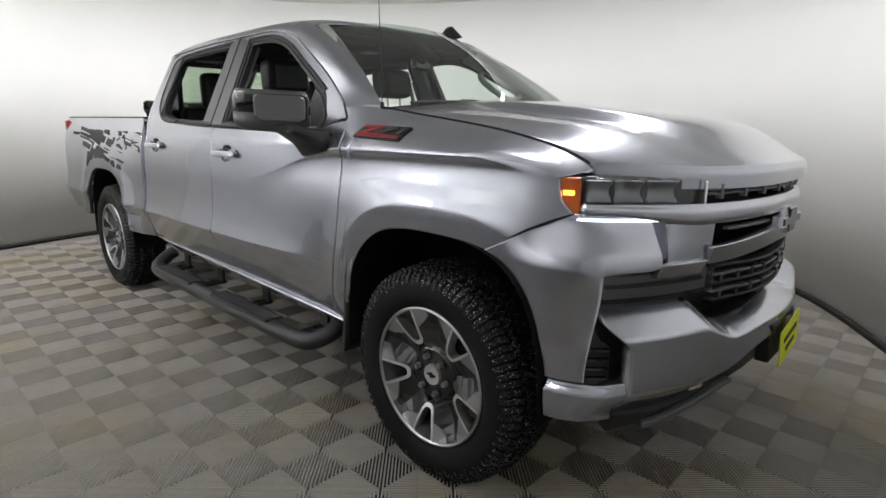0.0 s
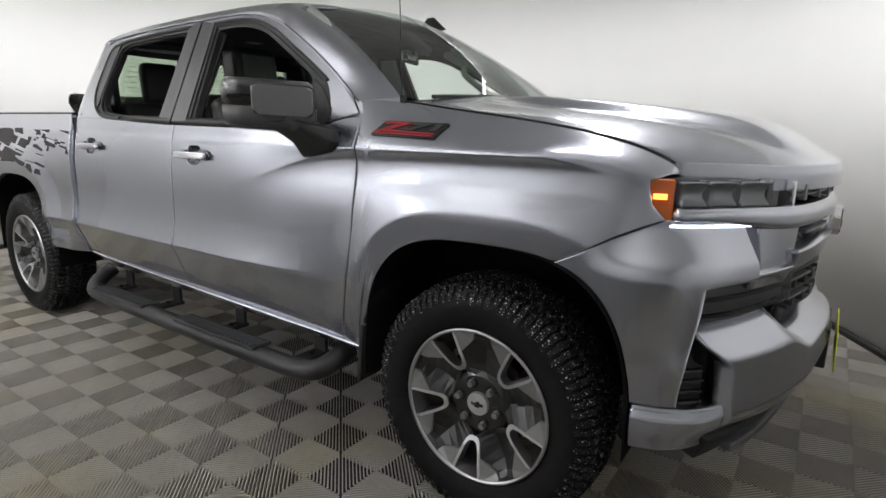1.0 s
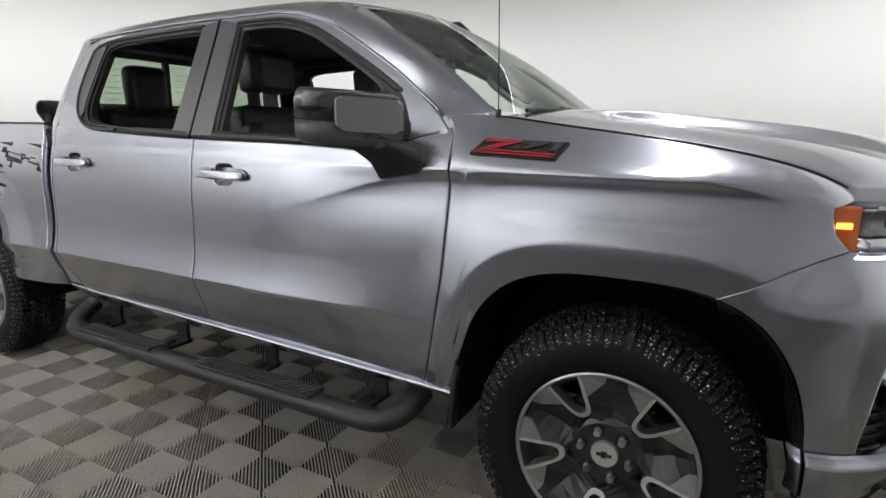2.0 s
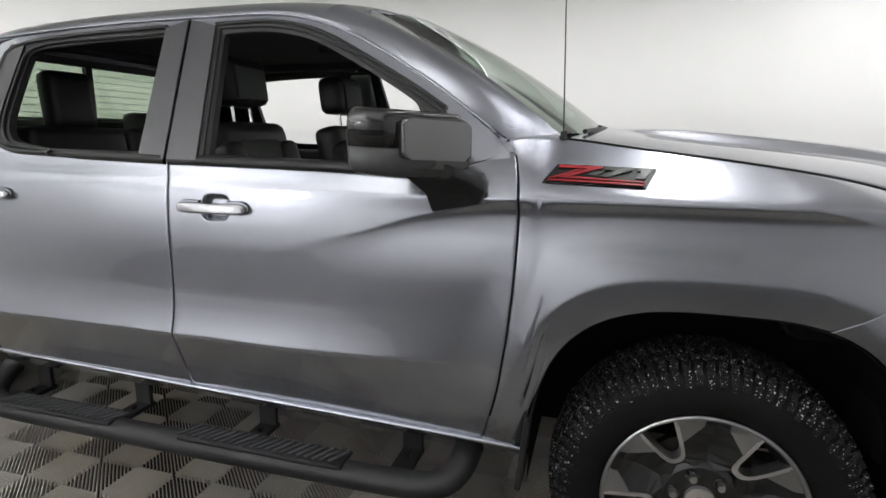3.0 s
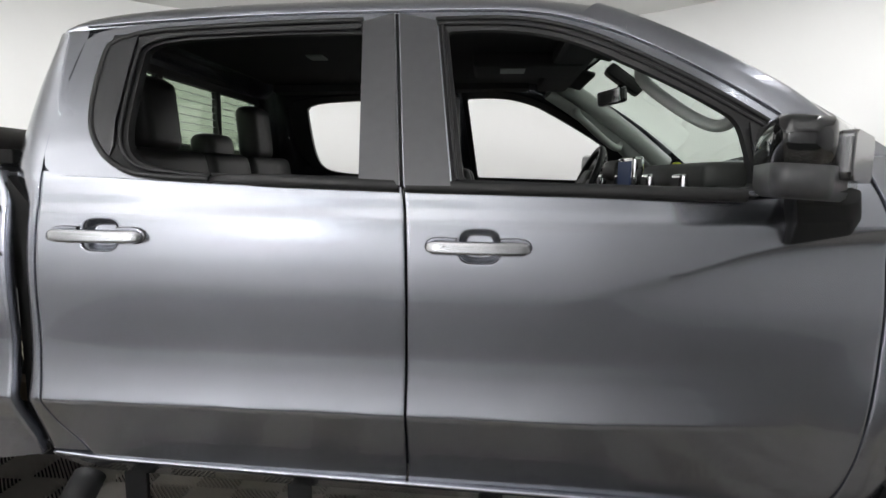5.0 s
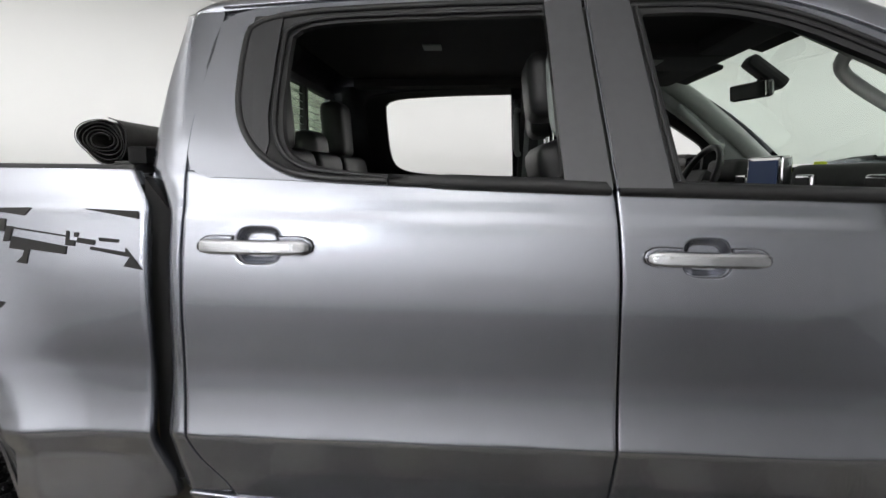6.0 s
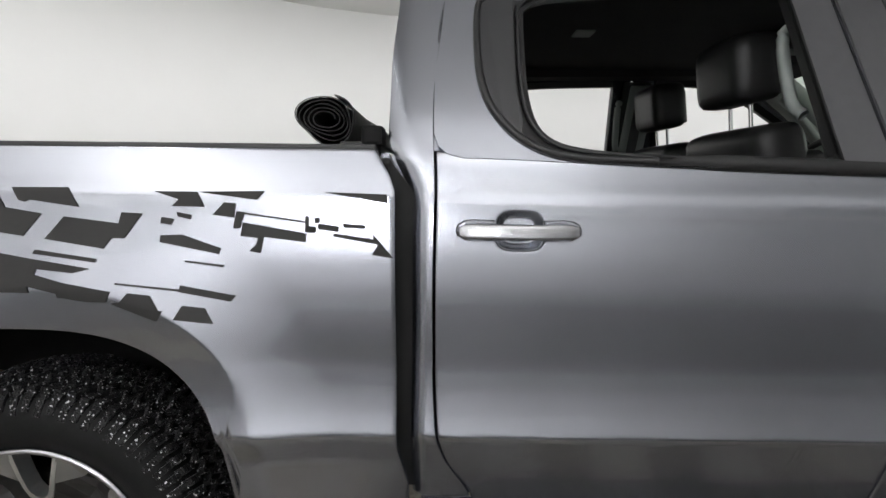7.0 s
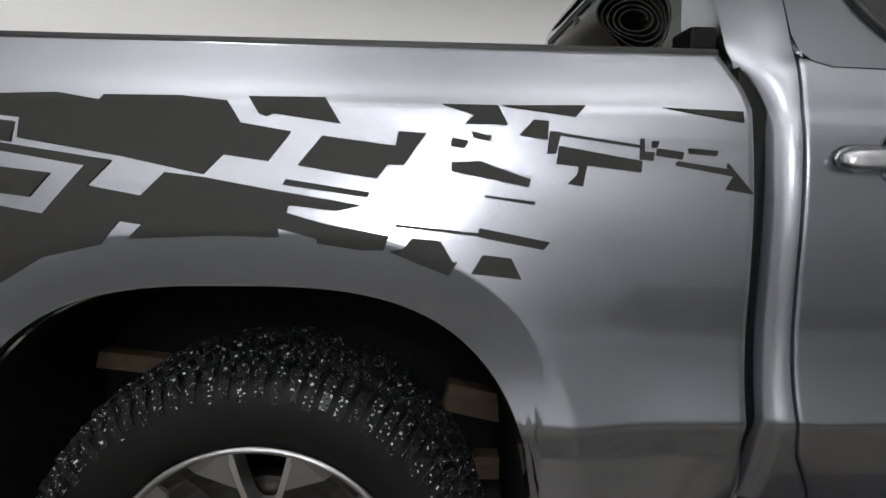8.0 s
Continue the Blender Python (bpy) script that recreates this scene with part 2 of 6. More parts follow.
def sheet(name, f, us, vs, material, parent, depth=None, flip=False, label="", lip=0.0025):
    """A pressed panel: the surface f(u, v), its edges rolled over and folded back along depth(p)."""
    nu, nv = len(us), len(vs)
    V = [np.array(f(u, v), float) for u in us for v in vs]
    F = []
    for i in range(nu - 1):
        for j in range(nv - 1):
            q = (i * nv + j, (i + 1) * nv + j, (i + 1) * nv + j + 1, i * nv + j + 1)
            F.append(q[::-1] if flip else q)
    if depth is not None:
        ring = [(i, 0, i, 1) for i in range(nu)] + [(nu - 1, j, nu - 2, j) for j in range(1, nv)]
        ring += [(i, nv - 1, i, nv - 2) for i in range(nu - 2, -1, -1)] + [(0, j, 1, j) for j in range(nv - 2, 0, -1)]
        n = len(ring)
        b0 = len(V)
        for i, j, k, l in ring:
            p, q = V[i * nv + j], V[k * nv + l]
            o = p - q
            o = o / (np.linalg.norm(o) + 1e-9)
            d = np.array(depth(p), float)
            V.append(p + o * lip + d / (np.linalg.norm(d) + 1e-9) * lip * 1.2)
        for a in range(n):
            i, j, k, l = ring[a]
            V.append(V[b0 + a] + np.array(depth(V[i * nv + j]), float))
        for a in range(n):
            b = (a + 1) % n
            ia, ib = ring[a][0] * nv + ring[a][1], ring[b][0] * nv + ring[b][1]
            for q in ((ia, b0 + a, b0 + b, ib), (b0 + a, b0 + n + a, b0 + n + b, b0 + b)):
                F.append(q[::-1] if flip else q)
    return obj(name, V, F, material, parent, True, label)


def steps(n, edge=0.006):
    return [0, edge] + list(np.linspace(0, 1, n)[1:-1]) + [1 - edge, 1]


def tube(name, pts, r, material, parent, n=14, label="", flat=1.0, caps=True):
    """A round or oval tube along a line of points."""
    p = [Vector(q) for q in pts]
    V, F = [], []
    for i, c in enumerate(p):
        t = (p[min(i + 1, len(p) - 1)] - p[max(i - 1, 0)]).normalized()
        side = t.cross(Vector((0, 0, 1)))
        if side.length < 0.05:
            side = t.cross(Vector((1, 0, 0)))
        side.normalize()
        up = side.cross(t)
        rr = r[i] if isinstance(r, (list, tuple)) else r
        for k in range(n):
            a = 2 * math.pi * k / n
            V.append(c + side * math.cos(a) * rr + up * math.sin(a) * rr * flat)
    for i in range(len(p) - 1):
        for k in range(n):
            F.append((i * n + k, i * n + (k + 1) % n, (i + 1) * n + (k + 1) % n, (i + 1) * n + k))
    if caps:
        F += [tuple(range(n)), tuple(range((len(p) - 1) * n, len(p) * n))[::-1]]
    return obj(name, V, F, material, parent, True, label)


def prism(pts, axis_from, axis_to, place):
    """A bmesh solid: an outline of 2D points, extruded between two depths; place(a, b, d) gives the point."""
    bm = bmesh.new()
    lo = [bm.verts.new(place(a, b, axis_from)) for a, b in pts]
    hi = [bm.verts.new(place(a, b, axis_to)) for a, b in pts]
    bm.faces.new(lo)
    bm.faces.new(hi[::-1])
    for i in range(len(pts)):
        j = (i + 1) % len(pts)
        bm.faces.new((lo[i], hi[i], hi[j], lo[j]))
    return bm


# ---- the room ----
CX, CY, RAD, WALLH = -2.1, -0.3, 4.15, 3.0
outline = [(2.05, -2.0), (2.05, -1.3), (2.02, -0.6), (1.93, 0.2), (1.77, 0.85), (1.52, 1.42), (1.21, 1.97), (0.86, 2.58), (0.45, 3.12), (-0.2, 3.58), (-1.1, 3.86), (-2.1, 3.95), (-3.2, 3.80), (-4.2, 3.40), (-5.1, 2.75), (-5.8, 1.95), (-6.2, 1.1), (-6.33, 0.3), (-6.35, -0.4), (-6.2, -0.95), (-6.03, -1.45), (-5.95, -2.0), (-5.95, -2.6)]
outline = [tuple(p) for p in resample(rounded(outline), 90)]
open_side = [(-5.95, -2.6), (-5.95, -6.0), (CX + RAD, -6.0), (CX + RAD, -2.0)]


def wall_strip(name, pts, z0, z1, thick, material, kind_label, category):
    """A wall along a line on the plan, with thickness outwards."""
    p = np.array(pts)
    t = np.gradient(p, axis=0)
    nrm = np.stack([t[:, 1], -t[:, 0]], 1)
    nrm /= np.linalg.norm(nrm, axis=1)[:, None]
    q = p + nrm * thick
    n = len(p)
    V = [(*a, z) for z in (z0, z1) for a in p] + [(*a, z) for z in (z0, z1) for a in q]
    F = []
    for i in range(n - 1):
        F += [(i, n + i, n + i + 1, i + 1), (2 * n + i, 2 * n + i + 1, 3 * n + i + 1, 3 * n + i), (n + i, 3 * n + i, 3 * n + i + 1, n + i + 1), (i, i + 1, 2 * n + i + 1, 2 * n + i)]
    ob = obj(name, V, F, material, None, True)
    return tagged(ob, kind_label, category, "", "structure")


wall_strip("wall_curved", outline, -0.05, WALLH, 0.15, WALL, "curved white painted photo studio wall", "wall")
wall_strip("baseboard", [((x - CX) * 0.997 + CX, (y - CY) * 0.997 + CY) for x, y in outline], 0.0, 0.05, 0.011, BASEB, "black rubber base strip round the curved wall", "baseboard")
for nm, p, q in (("wall_west", open_side[0], open_side[1]), ("wall_south", open_side[1], open_side[2]), ("wall_east", open_side[2], open_side[3])):
    cx, cy = (p[0] + q[0]) / 2, (p[1] + q[1]) / 2
    tagged(part(nm, box((cx, cy, WALLH / 2), (abs(q[0] - p[0]) + 0.1, abs(q[1] - p[1]) + 0.1, WALLH)), DARKWALL, None), "plain pale grey painted wall at the entrance side", "wall", "", "structure")
tagged(part("ceiling", box((CX, -1.0, WALLH + 0.06), (9.4, 10.6, 0.12)), CEIL, None), "white ceiling over the photo studio", "ceiling", "", "structure")
# added dark floor, unseen, so the lower body sides reflect less
tagged(part("ground", box((CX, -1.0, -0.085), (9.4, 10.6, 0.12)), DARKFLOOR, None), "dark concrete floor under and beside the tiles", "ground", "", "structure")


# ---- ceiling lamps ----
def wall_washer(x, y, angle, power, z=2.9, tilt=46):
    """An added, unseen long lamp on stems near the ceiling, turned towards the wall."""
    lamp = thing("wall_washer", (x, y, z), "long white lamp hung on two thin stems", "lamp", "wall washer lamps")
    turn = Matrix.Rotation(angle - math.pi / 2, 4, "Z") @ Matrix.Rotation(radians(tilt), 4, "X")
    bm = box((0, 0, 0.025), (1.34, 0.16, 0.05), 0.01)
    bm.transform(turn)
    part("housing", bm, CABINGREY, lamp)
    bm = box((0, 0, -0.004), (1.28, 0.12, 0.008), 0.002)
    bm.transform(turn)
    part("diffuser", bm, LAMPGLOW, lamp, "lit frosted diffuser")
    for ex in (-0.5, 0.5):
        p = turn @ Vector((ex, 0, 0.03))
        part("stem", add_cyl(bmesh.new(), p, (p.x, p.y, WALLH - z), 0.006, 8), CABINGREY, lamp)
    li = bpy.data.lights.new("washer_light", "AREA")
    li.shape, li.size, li.size_y, li.energy, li.color = "RECTANGLE", 1.28, 0.12, power, (0.99, 0.98, 0.995)
    lo = new("washer_light", li)
    lo.parent = lamp
    lo.matrix_basis = turn @ Matrix.Translation((0, 0, -0.02))


def flood_lamp(at, target, sx, sy, power):
    """A flood lamp hung from the ceiling on a stem."""
    lamp = thing("flood_lamp", at, "black studio flood lamp hung from the ceiling", "lamp", "flood lamps")
    d = Vector(target) - Vector(at)
    turn = d.to_track_quat("-Z", "Y").to_matrix().to_4x4()
    part("housing", box((0, 0, 0), (sx + 0.06, sy + 0.06, 0.10), 0.015, turn), BLACK, lamp)
    bm = bmesh.new()
    add_box(bm, (0, 0, -0.055), (sx, sy, 0.012), 0.003)
    bm.transform(turn)
    part("diffuser", bm, LAMPGLOW, lamp, "lit frosted diffuser")
    part("stem", add_cyl(bmesh.new(), (0, 0, 0.03), (0, 0, WALLH - at[2]), 0.015), BLACK, lamp)
    li = bpy.data.lights.new("flood_light", "AREA")
    li.shape, li.size, li.size_y, li.energy, li.color = "RECTANGLE", sx, sy, power, (0.965, 0.975, 1.0)
    li.spread = radians(32)
    lo = new("flood_light", li)
    lo.parent = lamp
    lo.matrix_basis = Matrix.Translation(turn @ Vector((0, 0, -0.07))) @ turn


for deg, power in ((-15, 16), (14, 17), (44, 15), (76, 12), (108, 12), (140, 16), (172, 19), (200, 19)):
    a = radians(deg)
    wall_washer(CX + 2.3 * math.cos(a), CY + 2.3 * math.sin(a), a, power)
# added, unseen: two more brighten the entrance side's upper wall, three the ceiling
for lx, power in ((-4.9, 75), (-2.2, 50)):
    wall_washer(lx, -4.2, -math.pi / 2, power, 2.4, 104)
for lx, power in ((-4.6, 46), (-2.3, 42), (0.0, 8)):
    wall_washer(lx, -2.95, -math.pi / 2, power, 2.15, 172)
flood_lamp((-3.40, -4.35, 2.34), (-3.5, -1.0, 1.05), 0.6, 0.4, 1.25)


# ---- the truck: its surface ----
truck = thing("pickup_truck", (0, 0, 0), "dark grey metallic crew cab pickup truck with black step bars", "pickup truck")

DOORP = creased([(0.40, 0.895), (0.47, 0.922), (0.53, 0.944), (0.60, 0.968), (0.68, 0.999), (0.758, 1.029)], [(0.758, 1.029), (0.785, 1.0215), (0.82, 1.0135), (0.87, 1.0055), (0.93, 1.0005), (1.0, 0.999), (1.08, 0.9985), (1.15, 0.995), (1.21, 0.988), (1.25, 0.981), (1.290, 0.972)], [(1.290, 0.972), (1.295, 0.9695), (1.34, 0.9585), (1.38, 0.948), (1.45, 0.918)])
FENDP = creased([(0.40, 0.93), (0.50, 0.945), (0.60, 0.965), (0.70, 0.975), (0.80, 0.978), (0.95, 0.976), (1.05, 0.975), (1.12, 0.970), (1.18, 0.963), (1.23, 0.961), (1.280, 0.967)], [(1.280, 0.967), (1.30, 0.957), (1.34, 0.934), (1.38, 0.908), (1.42, 0.876), (1.47, 0.83)])
BEDP = creased([(0.40, 0.92), (0.53, 0.945), (0.60, 0.968), (0.68, 0.999), (0.758, 1.027)], [(0.758, 1.027), (0.785, 1.020), (0.82, 1.0125), (0.87, 1.0055), (0.93, 1.0015), (1.0, 1.002), (1.08, 1.001), (1.15, 0.997), (1.21, 0.989), (1.25, 0.982), (1.300, 0.972)], [(1.300, 0.972), (1.305, 0.9695), (1.34, 0.957), (1.39, 0.938), (1.45, 0.915)])
FRONTPLAN = spline([(-0.6, 0.0), (-0.3, 0.0), (0.0, 0.002), (0.25, 0.012), (0.40, 0.028), (0.50, 0.052), (0.58, 0.085), (0.66, 0.135), (0.72, 0.2)])
AX, AA, AB, AZ, AN = (0.015, -3.75), 0.51, 0.598, 0.40, 3.0


HANDLES = ((-1.566, 1.214), (-2.606, 1.224))


# the shoulder line that rises through the front door into the fender
RIDGE = spline([(-1.40, 1.060), (-1.22, 1.114), (-1.027, 1.167), (-0.862, 1.217), (-0.689, 1.252), (-0.554, 1.276), (-0.48, 1.280), (0.6, 1.280)])


def arch_rho(x, z):
    """Distance outside the nearer wheel arch, about in metres; large far off or below the axle."""
    best = 9.0
    for xc in AX:
        u, v = abs(x - xc) / AA, max(0.0, z - AZ) / AB
        r = (u ** AN + v ** AN) ** (1 / AN)
        best = min(best, (r - 1) * 0.55)
    return best


def H(x, z):
    """Half the width of the body at x and z, below the windows."""
    w = smooth(-1.35, -0.5, x)
    h = lerp(DOORP(z), FENDP(z), w)
    if x < -2.83:
        h = BEDP(z)
        k = smooth(0.47, 0.24, arch_rho(x, z)) * (1 - smooth(0.80, 0.95, z))
        h = lerp(h, max(h, 1.004), k)
    h -= FRONTPLAN(x)
    d = arch_rho(x, z)
    t = min(1.0, max(0.0, (0.26 - d) / 0.175))
    fl = (0.024 * t ** 1.6 - 0.010 * min(1.0, max(0.0, (0.085 - d) / 0.085))) * smooth(0.42, 0.62, z)
    for hx, hz in HANDLES:
        u, v = abs(x - hx) / 0.056, abs(z - hz) / 0.045
        if u < 1 and v < 1:
            fl -= 0.030 * (1 - smooth(0.62, 1.0, (u ** 3.5 + v ** 3.5) ** (1 / 3.5)))
    below = RIDGE(x) - z
    if below > 0 and x > -1.45:
        fl -= 0.0064 * smooth(-1.42, -0.75, x) * (1 - smooth(0.30, 0.50, x)) * below / 0.055 * math.exp(1 - below / 0.055)
    if x > 0.40:
        fl *= 1 - smooth(0.45, 0.60, x)
    return h + fl


def G(x, z):
    """Half the width of the cab at and above the windows."""
    return 0.953 - 0.49 * (z - 1.385) - 0.045 * smooth(-1.1, -0.58, x) - 0.0045 * (1 - smooth(1.385, 1.50, z)) * smooth(-2.2, -2.5, x)


def arch(xc):
    def f(x):
        u = min(0.999, abs(x - xc) / AA)
        return AZ + AB * (1 - u ** AN) ** (1 / AN)
    return f


def panel(name, xl, xr, zb, zt, sgn, material, nx=40, nz=40, fold=0.022, Hf=H, label="", lip=0.0018, dense=None, extra=()):
    """A body panel between two edges (x of z), a lower and an upper line (z of x), on the side of the truck."""
    def f(u, v):
        z = 1.0
        for _ in range(10):
            a, b = xl(z), xr(z)
            x = a + (b - a) * u
            lo, hi = zb(x), zt(x)
            z = 0.3 * z + 0.7 * (lo + (hi - lo) * v)
        return (x, sgn * Hf(x, z), z)
    us, vs = steps(nx), steps(nz)
    if extra:
        us = sorted(us + [(x - xl(0.9)) / (xr(0.9) - xl(0.9)) for x in extra])
    if dense:
        hx, hz = dense
        cu, cv = (hx - xl(hz)) / (xr(hz) - xl(hz)), (hz - zb(hx)) / (zt(hx) - zb(hx))
        du, dv = 0.062 / (xr(hz) - xl(hz)), 0.052 / (zt(hx) - zb(hx))
        us = sorted([u for u in us if abs(u - cu) > du] + list(np.linspace(cu - du, cu + du, 30)))
        vs = sorted([v for v in vs if abs(v - cv) > dv] + list(np.linspace(cv - dv, cv + dv, 26)))
    return sheet(name, f, us, vs, material, truck, lambda p: (0, -sgn * fold, 0), sgn > 0, label, lip)


BELT = curve([(-2.9, 1.40), (-2.6, 1.39), (-2.3, 1.379), (-1.76, 1.364), (-0.95, 1.352), (-0.5, 1.35)])
BCUT = spline([(0.45, -1.768), (0.58, -1.756), (0.70, -1.754), (0.85, -1.754), (1.0, -1.755), (1.15, -1.757), (1.28, -1.763), (1.40, -1.776)])
CCUT = spline([(0.45, -2.70), (0.56, -2.70), (0.60, -2.712), (0.654, -2.743), (0.70, -2.768), (0.77, -2.787), (0.9, -2.794), (1.1, -2.796), (1.31, -2.794), (1.45, -2.799)])
DCUT = spline([(0.44, -0.668), (0.505, -0.643), (0.60, -0.613), (0.70, -0.590), (0.80, -0.575), (0.907, -0.563), (1.0, -0.556), (1.105, -0.551), (1.232, -0.549), (1.324, -0.555), (1.40, -0.570), (1.45, -0.60), (1.5, -0.63)])
BEDFRONT = curve([(0.4, -2.852), (0.62, -2.854), (0.72, -2.878), (1.0, -2.882), (1.31, -2.887), (1.345, -2.899), (1.406, -2.938), (1.45, -2.946)])
GAP = 0.0045
DOORBOT = curve([(-2.8, 0.575), (-2.66, 0.562), (-1.76, 0.536), (-0.65, 0.507), (-0.5, 0.50)])
HOODZ = spline([(-0.66, 1.448), (-0.60, 1.454), (-0.52, 1.460), (-0.45, 1.455), (-0.2, 1.424), (0.0, 1.400), (0.2, 1.372), (0.3, 1.354), (0.4, 1.330), (0.46, 1.311), (0.51, 1.290), (0.55, 1.268), (0.560, 1.257), (0.574, 1.232)])
HOODY = spline([(-0.66, 0.888), (-0.60, 0.872), (-0.52, 0.836), (-0.45, 0.814), (0.0, 0.815), (0.3, 0.815), (0.45, 0.805), (0.52, 0.795), (0.57, 0.785)])
SEAM = curve([(0.20, 0.945), (0.234, 0.960), (0.34, 1.012), (0.43, 1.066), (0.50, 1.10), (0.56, 1.125)])


def build_side(sgn):
    # front fender in two strips: behind the arch to the crown, and the crown rolling to the bonnet line
    rf = arch(AX[0])

    def fz(x):
        if x < AX[0] - AA * 0.995:
            return lerp(0.49, 0.40 + AB * 0.02, smooth(-0.56, AX[0] - AA, x)) if x < -0.5 else 0.5
        if x > 0.262:
            return SEAM(x)
        return rf(x)

    def top(x):
        return HOODZ(x) - 0.004

    front = curve([(0.9, 0.56), (1.118, 0.556), (1.140, 0.535), (1.160, 0.518), (1.20, 0.507), (1.228, 0.506), (1.236, 0.530), (1.25, 0.560), (1.30, 0.562), (1.36, 0.52)])

    def Hfend(x, z):
        # the crown runs in to the bonnet line, tighter towards the lamp
        t = HOODZ(x)
        z0 = min(1.285, t - 0.09)
        base = H(x, min(z, z0))
        if z > z0:
            k = min(1.0, (z - z0) / (t - z0))
            return lerp(base, HOODY(x) + 0.004, k ** lerp(1.25, 3.4, smooth(0.1, 0.5, x)))
        return base

    panel("front_fender", lambda z: DCUT(z) + GAP, front, fz, top, sgn, PAINT, 70, 70, Hf=Hfend, label="grey metallic front fender with a squared wheel arch")
    # doors
    fd = panel("front_door", lambda z: BCUT(z) + GAP, lambda z: DCUT(z) - GAP, DOORBOT, lambda x: BELT(x) if x < -0.93 else lerp(BELT(x), 1.412, smooth(-0.93, -0.62, x)), sgn, PAINT, 100, 84, label="grey metallic front door skin", dense=HANDLES[0])
    rd = panel("rear_door", lambda z: CCUT(z) + GAP, lambda z: BCUT(z) - GAP, DOORBOT, lambda x: BELT(x), sgn, PAINT, 90, 84, label="grey metallic rear door skin", dense=HANDLES[1])
    # rocker under the doors
    panel("rocker_panel", lambda z: -2.82, lambda z: -0.50, lambda x: 0.462, lambda x: DOORBOT(x) - 0.007, sgn, PAINT, 40, 10, Hf=lambda x, z: 0.960 - 1.1 * max(0.0, DOORBOT(x) - 0.014 - z), lip=0.005)
    # cab corner behind the rear door
    def edge(z):
        return lerp(-2.845, -2.905, smooth(1.27, 1.44, z)) + 0.015 * smooth(1.6, 1.85, z)

    def door_side(z):
        return CCUT(min(z, 1.45)) - GAP + 0.027 * smooth(1.5, 1.83, z)

    def corner_h(x, z):
        h = H(-2.8, z)
        if z > 1.385:
            h = G(x, z) + (H(-2.8, 1.385) - G(-2.8, 1.385)) * (1 - smooth(1.385, 1.50, z))
        t = min(1.0, max(0.0, (-2.796 - x) / (-2.796 - edge(z))))
        return h - 0.032 * t ** 2.6
    panel("cab_corner", edge, door_side, lambda x: 0.58, lambda x: 1.822, sgn, PAINT, 18, 110, fold=0.045, Hf=corner_h)
    # black strip standing in for the shade between cab and bed
    part("gap_shade", prism([(-2.90, 0.60), (-2.84, 0.60), (-2.84, 1.30), (-2.90, 1.38)], 0.90, 0.945, lambda a, b, d: (a, sgn * d, b)), DARKGAP, truck)
    # bed side in one pressing round the arch
    ra = arch(AX[1])

    def bz(x):
        if abs(x - AX[1]) < AA * 0.995:
            return max(ra(x), 0.56)
        return 0.56
    panel("bed_side", lambda z: -4.90, lambda z: BEDFRONT(z), bz, lambda x: 1.401, sgn, PAINT, 130, 84, fold=0.03, label="grey metallic cargo bed side", extra=[AX[1] + s * (AA - 0.075 * (k + 0.37) / 14) for k in range(14) for s in (-1, 1)])
    return fd, rd


doors = {s: build_side(s) for s in (-1, 1)}


# ---- cab: door frames, glass, pillars, roof ----
def match(keys, n=8):
    """A closed outline with the same number of points on each side between key points."""
    out = []
    for a, b in zip(keys, keys[1:] + keys[:1]):
        for k in range(n):
            out.append((lerp(a[0], b[0], k / n), lerp(a[1], b[1], k / n)))
    return out


def soften(keys):
    """A closed outline with its corners cut twice."""
    p = [np.array(k, float) for k in keys]
    for w in (0.22, 0.25):
        p = [q for a, b in zip(p, p[1:] + p[:1]) for q in (a * (1 - w) + b * w, a * w + b * (1 - w))]
    return [tuple(q) for q in p]


def ring_k(name, outer, inner, sgn, material, parent, push_o=0.0, push_i=0.0, depth=0.012, label=""):
    """As ring, with the key points of both outlines matched one to one."""
    o, i = match(soften(outer), 3), match(soften(inner), 3)
    n = len(o)
    V = [(x, sgn * (G(x, z) + push_o), z) for x, z in o] + [(x, sgn * (G(x, z) + push_i), z) for x, z in i]
    V += [(x, sgn * (G(x, z) + push_i - depth), z) for x, z in i] + [(x, sgn * (G(x, z) + push_o - depth), z) for x, z in o]
    F = []
    for a in range(n):
        b = (a + 1) % n
        for r0, r1 in ((0, 1), (1, 2), (2, 3), (3, 0)):
            q = (r0 * n + a, r0 * n + b, r1 * n + b, r1 * n + a)
            F.append(q if sgn < 0 else q[::-1])
    return obj(name, V, F, material, parent, False, label)


# window outlines: rear bottom, rear top, along the top, front bottom
FW_IN = [(-1.585, 1.386), (-1.612, 1.386), (-1.618, 1.42), (-1.669, 1.78), (-1.674, 1.812), (-1.64, 1.814), (-1.54, 1.818), (-1.44, 1.810), (-1.346, 1.789), (-1.27, 1.762), (-1.201, 1.727), (-1.063, 1.656), (-0.946, 1.589), (-0.885, 1.548), (-0.872, 1.45), (-0.868, 1.372), (-0.95, 1.374), (-1.2, 1.378)]
FW_MID = [(-1.60, 1.362), (-1.640, 1.362), (-1.645, 1.40), (-1.700, 1.81), (-1.705, 1.846), (-1.66, 1.848), (-1.54, 1.850), (-1.43, 1.842), (-1.325, 1.818), (-1.24, 1.786), (-1.165, 1.750), (-1.03, 1.678), (-0.91, 1.610), (-0.80, 1.540), (-0.745, 1.45), (-0.72, 1.362), (-0.85, 1.353), (-1.2, 1.358)]
